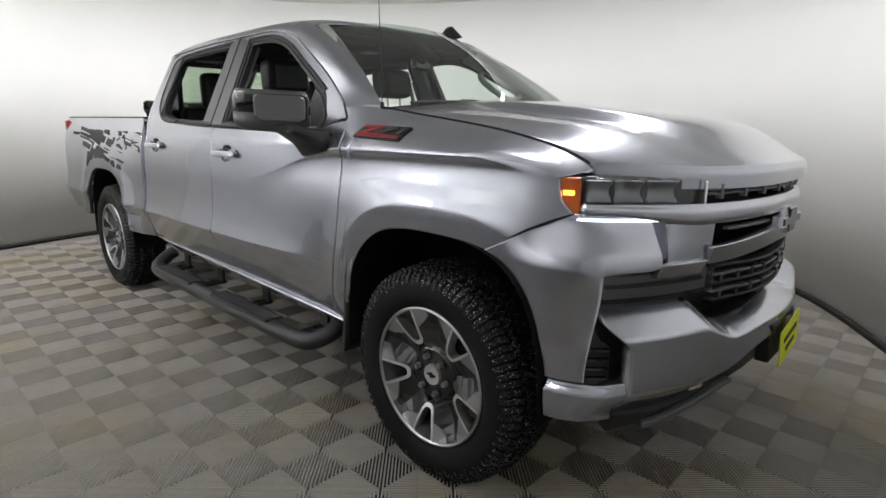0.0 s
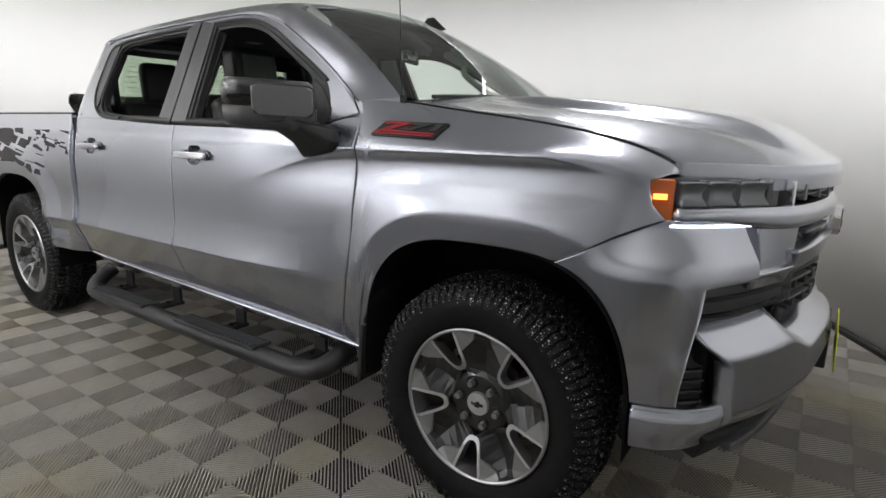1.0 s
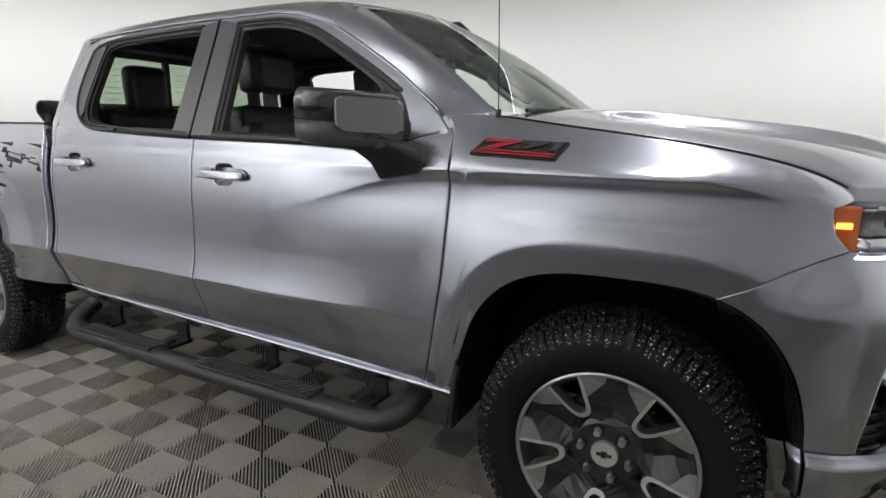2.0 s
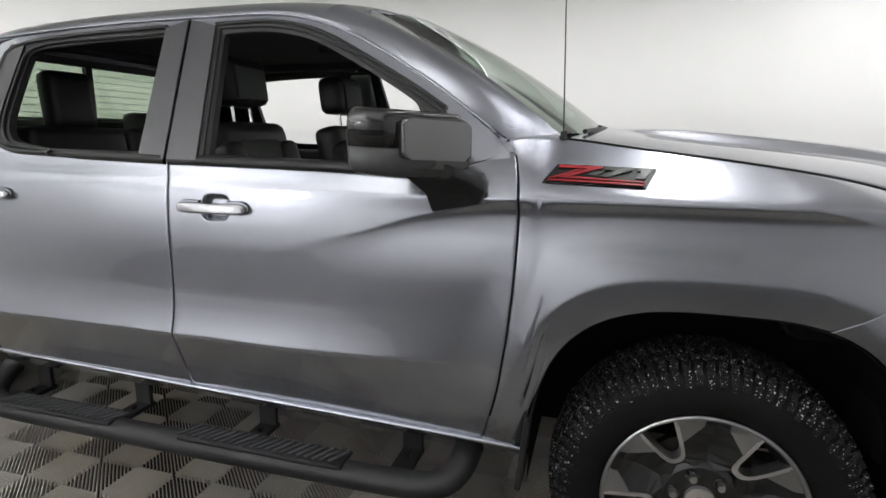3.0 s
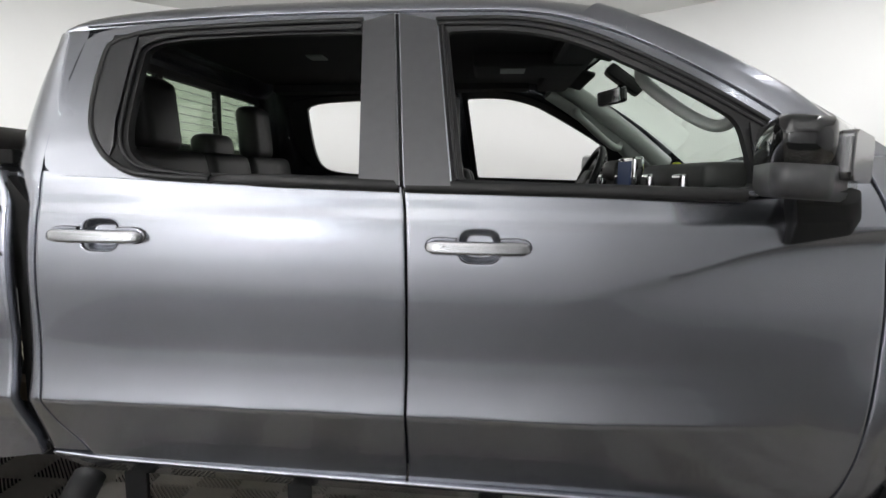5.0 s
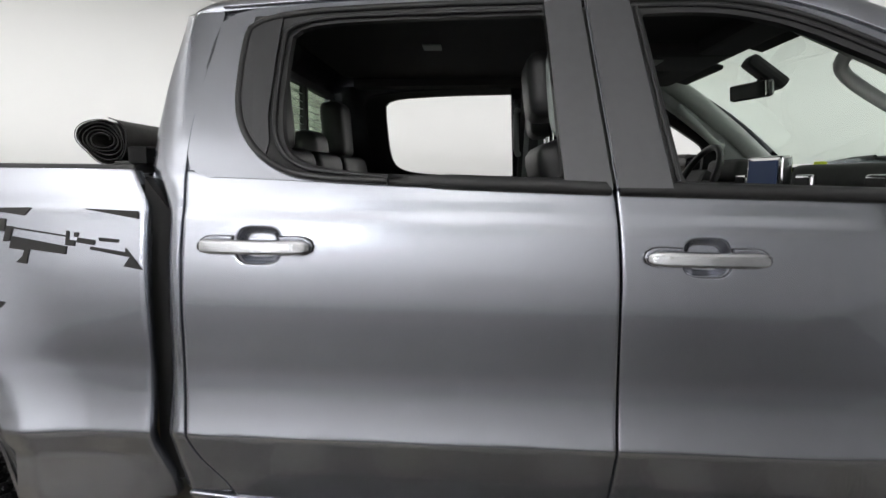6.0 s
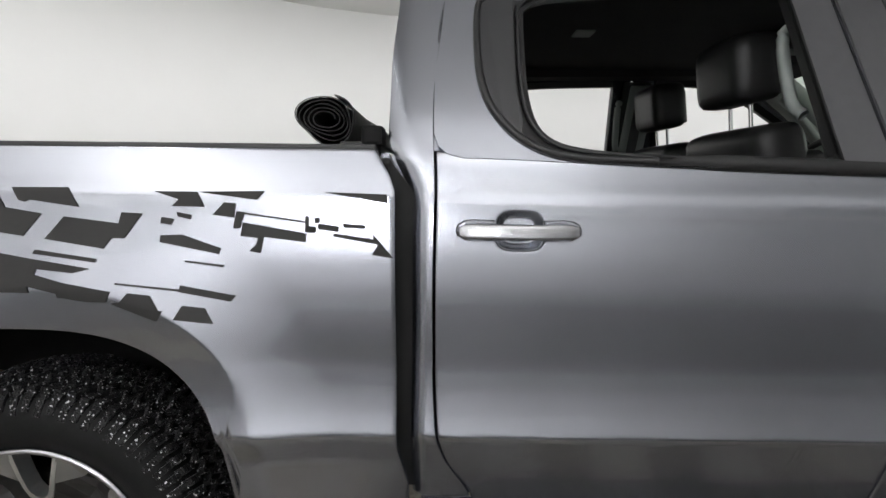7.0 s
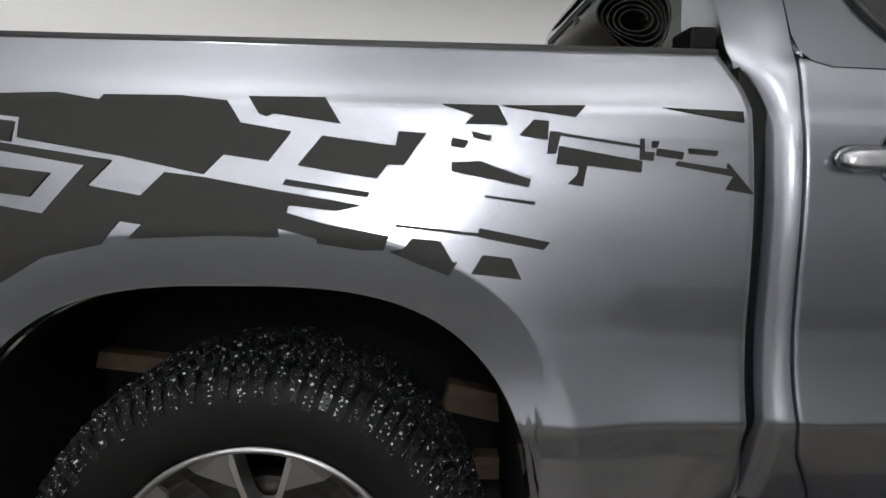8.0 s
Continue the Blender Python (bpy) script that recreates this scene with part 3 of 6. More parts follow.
FW_OUT = [(-1.74, 1.362), (-1.769, 1.362), (-1.771, 1.38), (-1.822, 1.86), (-1.824, 1.874), (-1.79, 1.875), (-1.54, 1.877), (-1.41, 1.866), (-1.30, 1.842), (-1.20, 1.806), (-1.10, 1.760), (-0.97, 1.690), (-0.84, 1.612), (-0.72, 1.528), (-0.65, 1.46), (-0.605, 1.402), (-0.75, 1.37), (-1.2, 1.354)]
RW_IN = [(-2.36, 1.396), (-2.507, 1.415), (-2.560, 1.452), (-2.582, 1.53), (-2.586, 1.70), (-2.582, 1.785), (-2.25, 1.805), (-1.95, 1.8115), (-1.922, 1.812), (-1.919, 1.785), (-1.892, 1.42), (-1.890, 1.392), (-1.92, 1.392), (-2.1, 1.393)]
RW_MID = [(-2.36, 1.372), (-2.535, 1.392), (-2.625, 1.446), (-2.690, 1.54), (-2.700, 1.70), (-2.690, 1.808), (-2.25, 1.836), (-1.95, 1.845), (-1.925, 1.845), (-1.923, 1.82), (-1.890, 1.39), (-1.888, 1.366), (-1.92, 1.367), (-2.1, 1.369)]
RW_OUT = [(-2.36, 1.371), (-2.62, 1.382), (-2.799, 1.385), (-2.802, 1.54), (-2.794, 1.72), (-2.765, 1.835), (-2.25, 1.866), (-1.86, 1.873), (-1.832, 1.873), (-1.830, 1.855), (-1.780, 1.38), (-1.778, 1.362), (-1.80, 1.362), (-2.1, 1.366)]
for sgn in (-1, 1):
    fd, rd = doors[sgn]
    ring_k("door_frame", FW_OUT, FW_MID, sgn, PAINT, fd, 0.0, 0.0)
    ring_k("window_trim", FW_MID, FW_IN, sgn, BLACK, fd, 0.003, -0.012, 0.03, "black rubber window trim")
    ring_k("door_frame", RW_OUT, RW_MID, sgn, PAINT, rd, 0.0, 0.0)
    ring_k("window_trim", RW_MID, RW_IN, sgn, BLACK, rd, 0.003, -0.012, 0.03, "black rubber window trim")
    # satin pillar covers on both sides of the door gap
    for q, o in (([(-1.888, 1.370), (-1.925, 1.842), (-1.834, 1.868), (-1.780, 1.370)], rd), ([(-1.766, 1.370), (-1.818, 1.868), (-1.708, 1.843), (-1.645, 1.370)], fd)):
        bm = prism(q, 0.0, 0.008, lambda a, b, d: (a, sgn * (G(a, b) + 0.001 + d), b))
        part("pillar_cover", bm, SATIN, o, "satin dark pillar cover")
    # belt moulding
    for a, b, o in ((-2.38, -1.782, rd), (-1.764, -0.90, fd)):
        V = []
        xs = np.linspace(a, b, 24)
        prof = [(0.0, -0.014), (0.010, -0.010), (0.013, 0.004), (0.006, 0.018), (-0.012, 0.022)]
        for x in xs:
            V += [(x, sgn * (0.957 + dh * lerp(-0.35, 1.0, smooth(-2.38, -2.0, x))), BELT(x) + dz * lerp(0.15, 1.0, smooth(-2.38, -2.12, x))) for dh, dz in prof]
        F = []
        for i in range(len(xs) - 1):
            for k in range(4):
                q = (i * 5 + k, (i + 1) * 5 + k, (i + 1) * 5 + k + 1, i * 5 + k + 1)
                F.append(q if sgn < 0 else q[::-1])
        obj("belt_moulding", V, F, BLACK, o)

def bead(name, pts, sgn, r, material, parent, off=0.004, n=80):
    """A thin round bead along a line of (x, z) on the cab side."""
    p = resample(rounded(pts), n)
    return tube(name, [(x, sgn * (G(x, z) + off), z) for x, z in p], r, material, parent, 8)


for sgn in (-1, 1):
    fd, rd = doors[sgn]
    lower = [(-2.30, 1.380), (-2.45, 1.384), (-2.545, 1.396), (-2.632, 1.446), (-2.693, 1.54), (-2.703, 1.70), (-2.693, 1.812)]
    bead("window_bead", lower + [(-2.25, 1.839), (-1.925, 1.847)], sgn, 0.009, TRIM, rd, 0.004)
    bead("window_channel", [(-2.30, 1.388), (-2.49, 1.402), (-2.545, 1.425), (-2.583, 1.47), (-2.598, 1.54), (-2.602, 1.70), (-2.596, 1.80), (-2.25, 1.816), (-1.93, 1.824)], sgn, 0.006, TRIM, rd, 0.0)
    plate = [(-2.603, 1.432), (-2.640, 1.462), (-2.672, 1.505), (-2.689, 1.55), (-2.695, 1.62), (-2.696, 1.70), (-2.692, 1.76), (-2.685, 1.806), (-2.610, 1.811), (-2.613, 1.70), (-2.611, 1.54), (-2.598, 1.47)]
    part("quarter_panel", prism(plate, 0.0, 0.009, lambda p, q, d: (p, sgn * (G(p, q) - 0.002 + d), q)), QUARTER, rd, "satin black quarter panel behind the window")
    arc = [(-1.71, 1.848), (-1.54, 1.852), (-1.43, 1.844), (-1.325, 1.820), (-1.24, 1.788), (-1.165, 1.752), (-1.03, 1.680), (-0.91, 1.612), (-0.80, 1.542)]
    bead("window_bead", arc, sgn, 0.0075, TRIM, fd, 0.003)
    bead("window_channel", [(x - 0.008, z - 0.016) for x, z in arc], sgn, 0.005, TRIM, fd, -0.002)
    bead("window_channel", [(-1.628, 1.385), (-1.634, 1.42), (-1.686, 1.80), (-1.690, 1.832)], sgn, 0.005, TRIM, fd, -0.002)
    bead("drip_bead", [(-2.78, 1.838), (-2.5, 1.858), (-2.2, 1.873), (-1.8, 1.879), (-1.54, 1.880), (-1.41, 1.869), (-1.3, 1.845), (-1.2, 1.810), (-1.1, 1.764), (-0.97, 1.693), (-0.84, 1.615), (-0.72, 1.531), (-0.63, 1.465)], sgn, 0.005, PAINT, truck, 0.003)

# roof with its rails running down into the windscreen pillars
ROOFC = spline([(-2.92, 1.80), (-2.895, 1.836), (-2.86, 1.874), (-2.8, 1.908), (-2.7, 1.930), (-2.5, 1.948), (-2.1, 1.962), (-1.7, 1.966), (-1.45, 1.960), (-1.3, 1.950), (-1.18, 1.935), (-1.1, 1.915)])
RAILZ = spline([(-2.92, 1.785), (-2.86, 1.820), (-2.80, 1.838), (-2.5, 1.862), (-2.2, 1.878), (-1.8, 1.884), (-1.54, 1.885), (-1.41, 1.874), (-1.3, 1.850), (-1.2, 1.815), (-1.1, 1.769), (-0.97, 1.698), (-0.84, 1.620), (-0.72, 1.536), (-0.60, 1.45)])


def roof_f(u, v):
    w = 2 * v - 1
    x = lerp(lerp(-2.905, -2.855, abs(w) ** 8), -1.17, u)
    x += 0.10 * (1 - w * w) * smooth(0.75, 1.0, u)
    he = G(x, RAILZ(x))
    he -= 0.032 * min(1.0, max(0.0, (-2.796 - x) / 0.109)) ** 2.6
    k = (1 - abs(w) ** 5) ** 0.62
    return (x, w * he, lerp(RAILZ(x), ROOFC(x), k))


sheet("roof", roof_f, steps(50), list(0.5 - 0.5 * np.cos(np.linspace(0, math.pi, 61))), PAINT, truck, lambda p: (0, 0, -0.008), True, "grey metallic cab roof")

SCREEN_BASE = lambda w: (-0.455 + 0.15 * (1 - w * w), w * 0.805, 1.468 + 0.006 * (1 - w * w))
SCREEN_TOP = lambda w: (-1.17 + 0.10 * (1 - w * w), w * 0.60, 1.895 + 0.045 * (1 - w * w))


def screen_f(u, v):
    w = 2 * u - 1
    a, b = SCREEN_BASE(w), SCREEN_TOP(w)
    p = [lerp(a[k], b[k], v) for k in range(3)]
    p[2] += 0.022 * math.sin(math.pi * v) * 1.0
    p[0] += 0.02 * math.sin(math.pi * v)
    return p


screen = sheet("windscreen", screen_f, list(np.linspace(0, 1, 31)), list(np.linspace(0, 1, 21)), GLASS, truck, None, False, "clear laminated windscreen")
screen.visible_shadow = False
for sgn in (-1, 1):
    # windscreen pillar between the door cut and the glass
    def pil(u, v, sgn=sgn):
        w = (1 if sgn > 0 else -1)
        t = u
        g = screen_f(1.0 if sgn > 0 else 0.0, t)
        x = lerp(-0.605, -1.30, t)
        z = RAILZ(x)
        a = (x, sgn * G(x, z), z)
        bulge = 0.03 * math.sin(math.pi * min(1, v * 1.1)) * smooth(0.0, 0.35, t)
        return [lerp(a[k], g[k], v) + (0.0, sgn * bulge * 0.6, bulge)[k] for k in range(3)]
    sheet("windscreen_pillar", pil, list(np.linspace(0, 1, 31)), list(np.linspace(0, 1, 11)), PAINT, truck, None, sgn > 0)
    def foot(u, v, sgn=sgn, pil=pil):
        x = lerp(-0.615, -0.455, u)
        p, q = (x, sgn * (HOODY(x) + 0.002), HOODZ(x) - 0.005), pil(0.0, u)
        return [lerp(p[k], q[k], v) for k in range(3)]
    sheet("pillar_foot", foot, list(np.linspace(0, 1, 12)), list(np.linspace(0, 1, 8)), PAINT, truck, None, sgn > 0)
    part("door_corner", prism([(-0.84, 1.36), (-0.585, 1.36), (-0.592, 1.41), (-0.64, 1.462), (-0.73, 1.532), (-0.84, 1.60)], -0.010, -0.001, lambda a, b, d: (a, sgn * (G(a, max(b, 1.385)) + d), b)), PAINT, doors[sgn][0])
    part("pillar_backing", prism([(-0.70, 1.40), (-0.575, 1.38), (-0.580, 1.445), (-0.66, 1.475), (-0.72, 1.51)], -0.030, -0.012, lambda a, b, d: (a, sgn * (G(a, b) + d), b)), PAINT, truck)
    part("pillar_backing", prism([(-2.82, 1.40), (-2.74, 1.40), (-2.70, 1.80), (-2.60, 1.862), (-2.80, 1.845)], -0.020, -0.014, lambda a, b, d: (a, sgn * (G(a, b) + d), b)), PAINT, truck)

# back of the cab with its window
for q in ([(-0.90, 0.57), (0.90, 0.57), (0.915, 1.385), (0.885, 1.44), (-0.885, 1.44), (-0.915, 1.385)], [(-0.885, 1.44), (-0.70, 1.44), (-0.66, 1.79), (-0.715, 1.79)], [(0.885, 1.44), (0.70, 1.44), (0.66, 1.79), (0.715, 1.79)], [(-0.715, 1.79), (0.715, 1.79), (0.66, 1.822), (0.3, 1.838), (-0.3, 1.838), (-0.66, 1.822)]):
    part("cab_back", prism(q, -2.895, -2.865, lambda a, b, d: (d, a, b)), PAINT, truck)
bm = bmesh.new()
for y in (-0.69, -0.24, 0.24, 0.69):
    add_box(bm, (-2.872, y, 1.61), (0.03, 0.035, 0.38), 0.004)
for z in (1.43, 1.795):
    add_box(bm, (-2.872, 0, z), (0.03, 1.40, 0.035), 0.004)
part("rear_window_frame", bm, BLACK, truck, "black sliding rear window frame")
bm = box((-2.876, 0, 1.61), (0.006, 1.36, 0.34))
bk = part("rear_window", bm, TINT, truck, "tinted rear window with heating lines")
bk.visible_shadow = False

# ---- bonnet ----
NOSEZ = creased([(0.0, 1.453), (0.23, 1.424), (0.436, 1.400), (0.64, 1.372), (0.74, 1.350), (0.84, 1.321), (0.92, 1.290), (0.968, 1.266)], [(0.968, 1.266), (0.98, 1.254), (1.0, 1.234)])


def hood_f(u, v):
    """u from the windscreen to the nose, v from the right to the left."""
    w = 2 * v - 1
    aw = abs(w)
    front = 0.950 - 0.374 * aw ** 3.2
    back = -0.30 - 0.13 * aw * aw
    x = lerp(back, front, min(1.0, u / 0.972) * 0.992 + 0.008 * smooth(0.972, 1.0, u))
    xe = lerp(-0.43, 0.572, u)
    ze, ye = HOODZ(xe), HOODY(xe) - 0.004
    mid = NOSEZ(u)
    k = smooth(0.70, 0.965, aw)
    ze = lerp(mid, ze, k)
    crown = 0.052 * (1 - aw ** 2.2)
    z = ze + crown * (1 - 0.88 * smooth(0.72, 0.965, u) ** 1.3)
    z += 0.022 * (1 - smooth(0.50, 0.60, aw)) * smooth(0.0, 0.25, u) * (1 - smooth(0.80, 0.98, u))
    z -= 0.010 * (smooth(0.52, 0.60, aw) - smooth(0.62, 0.78, aw)) * smooth(0.05, 0.3, u) * (1 - smooth(0.75, 0.95, u))
    return (x, w * ye, z)


sheet("bonnet", hood_f, list(np.linspace(0, 0.86, 40)) + list(np.linspace(0.87, 0.96, 12)) + [0.964, 0.968, 0.971, 0.974, 0.979, 0.986, 0.993, 1.0], steps(80), PAINT, truck, lambda p: (0, 0, -0.035), False, "grey metallic bonnet with a raised centre")

# ---- front end ----
PLAN = resample(rounded([(0.20, -0.992), (0.30, -0.988), (0.45, -0.976), (0.55, -0.960), (0.62, -0.936), (0.685, -0.885), (0.735, -0.81), (0.785, -0.715), (0.835, -0.585), (0.875, -0.445), (0.905, -0.30), (0.925, -0.15), (0.93, 0.0)]), 200)
TANG = np.gradient(PLAN, axis=0)
NORM = np.stack([TANG[:, 1], -TANG[:, 0]], 1)
NORM /= np.linalg.norm(NORM, axis=1)[:, None]


def s_at(y):
    """The place along the front's plan at a distance y from the middle."""
    return float(np.interp(-abs(y), PLAN[:, 1], np.linspace(0, 1, 200)))


def s_x(x):
    return float(np.interp(x, PLAN[:, 0], np.linspace(0, 1, 200)))


def nose(s, z, off, sgn):
    """A point of the front: s along the plan, off outwards."""
    i = min(max(s, 0), 1) * 199
    k = min(int(i), 198)
    p = lerp(PLAN[k], PLAN[k + 1], i - k)
    n = lerp(NORM[k], NORM[k + 1], i - k)
    tip = -0.065 * smooth(0.95, 1.12, z) * (1 - smooth(s_at(0.86), s_at(0.55), s))
    q = p + n * (off + tip)
    return (q[0], -sgn * q[1] if sgn > 0 else q[1], z)


def band(name, s0, s1, zb, zt, off, material, parent, sgn, nu=24, nv=10, fold=0.03, label="", lip=0.004):
    """A piece of the front between two places on the plan; zb, zt and off may depend on the place."""
    fb = zb if callable(zb) else (lambda s: zb)
    ft = zt if callable(zt) else (lambda s: zt)
    fo = off if callable(off) else (lambda s, v: off)

    def f(u, v):
        s = lerp(s0(v) if callable(s0) else s0, s1, u)
        return nose(s, lerp(fb(s), ft(s), v), fo(s, v), sgn)
    return sheet(name, f, steps(nu, 0.01), steps(nv, 0.02), material, parent, lambda p: tuple(np.array((0.0 - p[0], -p[1] * 0.55, 0)) / np.hypot(p[0], p[1] * 0.55) * fold), sgn > 0, label, lip)


bumper = part("front_bumper_core", box((0.60, 0, 0.66), (0.20, 1.60, 0.30), 0.05), DARKGAP, truck)
part("nose_core", box((0.50, 0, 1.02), (0.46, 1.36, 0.36), 0.04), DARKGAP, truck)
grille = part("grille_back", box((0.80, 0, 1.035), (0.02, 1.10, 0.40), 0.004), LINER, truck, "black grille opening")
D_ = s_at(0.575)
MID = 1.0
for sgn in (-1, 1):
    # headlamp: housing, lens, projectors and the amber side marker
    lamp = band("headlamp", s_x(0.54), D_, lambda s: lerp(1.118, 1.150, smooth(s_x(0.60), s_x(0.72), s)), lambda s: lerp(1.232, 1.226, s), -0.045, RIMGREY, truck, sgn, 20, 6, 0.05, "clear headlamp with three square projectors")
    lens = band("lens", s_x(0.598), D_ - 0.005, 1.153, lambda s: lerp(1.230, 1.222, s), -0.002, LENS, lamp, sgn, 20, 4, 0.02, "clear lens")
    lens.visible_shadow = False
    for k in range(3):
        s0 = lerp(s_x(0.625), D_ - 0.06, k / 3)
        s1 = s0 + (D_ - 0.06 - s_x(0.625)) / 3 * 0.84
        band("projector", s0, s1, 1.160, 1.222, lambda s, v, s0=s0, s1=s1: -0.030 + 0.018 * (2 * v - 1) ** 2 + 0.012 * (2 * (s - s0) / (s1 - s0) - 1) ** 2, BOWL, lamp, sgn, 10, 10, 0.02, "chromed projector cell")
        band("projector_rim", s1 + 0.002, s1 + 0.014, 1.156, 1.226, -0.012, RIMGREY, lamp, sgn, 3, 4, 0.02)
    am = band("side_marker", s_x(0.508), s_x(0.592), lambda s: lerp(1.160, 1.108, smooth(s_x(0.51), s_x(0.575), s)), 1.229, -0.002, AMBER, lamp, sgn, 10, 10, 0.03, "lit amber side marker")
    band("bulb", s_x(0.535), s_x(0.570), 1.178, 1.190, 0.002, AMBERLIT, lamp, sgn, 4, 4, 0.004, "glowing amber bulb", 0.001)
    # running light strip under the headlamp, turning down at its inner end
    slot = band("lamp_slot", s_x(0.590), s_at(0.71), lambda s: lerp(1.097, 1.091, s), lambda s: lerp(1.121, 1.115, s), -0.008, GLOSSBLACK, truck, sgn, 20, 3, 0.02, "dark slot of the running light")
    band("running_light", s_x(0.592), s_at(0.718), lambda s: lerp(1.1045, 1.0985, s), lambda s: lerp(1.1080, 1.102, s), 0.008, DRL, slot, sgn, 20, 3, 0.004, "white running light strip", 0.001)
    band("slot_trim", s_x(0.598), s_at(0.735), lambda s: lerp(1.1125, 1.107, s), lambda s: lerp(1.1155, 1.110, s), 0.008, CHROME, slot, sgn, 20, 3, 0.006, "", 0.001)
    band("running_light_end", s_at(0.735), s_at(0.70), 0.985, 1.100, -0.006, BLUELENS, truck, sgn, 6, 8, 0.03, "blue grey glossy lens at the strip's end")
    # crossbar under headlamp and upper grille
    band("grille_bar", s_x(0.612), MID, lambda s: lerp(1.118, 1.090, smooth(s_x(0.68), D_, s)), lambda s: 1.150, lambda s, v: 0.018 - 0.014 * smooth(0.62, 1.0, v) - 0.008 * (1 - smooth(0.0, 0.2, v)), PAINT, grille, sgn, 40, 8, 0.05, "grey metallic grille bar")
    # upper grille: two thin bars with studs
    for z in (1.182, 1.196):
        band("grille_rod", D_ + 0.01, MID, z - 0.0025, z + 0.0025, -0.004, SATIN, grille, sgn, 20, 2, 0.02, lip=0.001)
    for k in range(4):
        s0 = lerp(D_ + 0.05, MID - 0.03, k / 3.4)
        band("grille_stud", s0, s0 + 0.010, 1.166, 1.212, 0.002, SATIN, grille, sgn, 3, 4, 0.02, lip=0.001)
    band("grille_edge", D_ - 0.002, D_ + 0.001, 1.152, 1.224, 0.001, CHROME, grille, sgn, 2, 6, 0.008, lip=0.0008)
    # plate between the strip's end and the middle slot, and the second bar
    band("grille_plate", s_at(0.695), s_at(0.52), 0.955, 1.092, lambda s, v: -0.004 + 0.006 * v, PAINT, grille, sgn, 12, 10, 0.05, "grey metallic grille surround")
    band("grille_bar", s_at(0.535), MID, lambda s: lerp(0.955, 0.975, smooth(s_at(0.5), 1, s)), lambda s: lerp(1.012, 1.032, smooth(s_at(0.5), s_at(0.1), s)), lambda s, v: 0.006 + 0.014 * v, PAINT, grille, sgn, 30, 8, 0.05)
    band("slot_bar", s_at(0.44), s_at(0.14), 1.058, 1.066, 0.0, SATIN, grille, sgn, 12, 3, 0.02, lip=0.001)
    # lower grille with its bars
    for k, z in enumerate((0.935, 0.905, 0.875, 0.845, 0.815)):
        band("grille_rod", s_at(0.47), MID, lambda s, z=z: z - 0.004 - 0.02 * smooth(s_at(0.47), 1, s), lambda s, z=z: z + 0.003 - 0.02 * smooth(s_at(0.47), 1, s), -0.012, SATIN if k % 2 else BLACK, grille, sgn, 20, 2, 0.03, lip=0.001)
    for k in range(4):
        s0 = lerp(s_at(0.44), MID - 0.03, k / 3.6)
        for z in (0.905, 0.845):
            band("grille_stud", s0, s0 + 0.012, z - 0.03, z - 0.004, -0.008, BLACK, grille, sgn, 3, 3, 0.02, lip=0.001)
    # silver bumper corner: ledge under the running light and the cheek down to the vent
    def cheek_h(x, z):
        h = -nose(s_x(x), z, 0.0, -1)[1]
        v = (z - 0.585) / 0.5
        side = H(x, max(z, 0.6))
        return lerp(side, h - 0.012 * (1 - smooth(0.0, 0.25, v)), smooth(0.30, 0.54, x))

    def cheek_back(z):
        t = min(0.957, max(0.0, (z - AZ) / AB))
        return AX[0] + AA * (1 - t ** AN) ** (1 / AN)
    def cheek_f(u, v, sgn=sgn):
        x = 0.5
        for _ in range(6):
            top = SEAM(x) - 0.007 if x < 0.56 else lerp(SEAM(0.56) - 0.007, lerp(1.104, 1.096, smooth(0.66, 0.78, x)), smooth(0.56, 0.66, x))
            z = lerp(0.587, top, v)
            low = s_x(lerp(0.645, 0.668, smooth(0.6, 0.9, z)))
            s = lerp(s_x(cheek_back(z)), low, min(1.0, u / 0.75)) + (s_at(0.742) - low) * smooth(0.948, 0.962, z) * max(0.0, u - 0.75) / 0.25
            x = 0.3 * x + 0.7 * nose(s, z, 0.0, sgn)[0]
        h = (z - 0.585) / 0.5
        puff = 0.024 * (smooth(0.30, 0.86, h) if z < 1.005 else max(0.0, 1 - (z - 1.005) / 0.095)) - 0.012 * (1 - smooth(0.0, 0.25, h))
        p, k = nose(s, z, puff, sgn), smooth(0.38, 0.70, x)
        return (lerp(nose(s, z, 0.0, sgn)[0], p[0], k), lerp(sgn * cheek_h(x, z), p[1], k), z)
    ck = sheet("bumper_cheek", cheek_f, steps(41), steps(60), PAINT, truck, lambda p, sgn=sgn: (-0.02, -sgn * 0.035, 0), sgn > 0, "grey metallic bumper cheek")
    band("bumper_ledge", s_at(0.735), s_at(0.56), 0.925, lambda s: lerp(0.965, 0.975, s), lambda s, v: -0.002 + 0.022 * v, PAINT, ck, sgn, 16, 6, 0.05)
    # smoked lower lamp
    fog = band("lower_lamp", s_at(0.90), s_at(0.49), 0.862, 0.932, -0.03, BOWL, truck, sgn, 16, 4, 0.04, "smoked lower lamp")
    band("lamp_rib", s_at(0.88), s_at(0.52), 0.896, 0.906, -0.02, STEEL, fog, sgn, 12, 2, 0.01, lip=0.001)
    fl = band("lens", s_at(0.905), s_at(0.485), 0.856, 0.936, -0.006, SMOKED, fog, sgn, 16, 4, 0.02, "smoked lens")
    fl.visible_shadow = False
    # bumper: broad ledge and face
    bump_top = lambda s: lerp(0.834, 0.728, smooth(s_at(0.60), s_at(0.38), s))
    bump_bot = lambda s: lerp(0.470, 0.610, smooth(s_at(0.66), s_at(0.16), s))
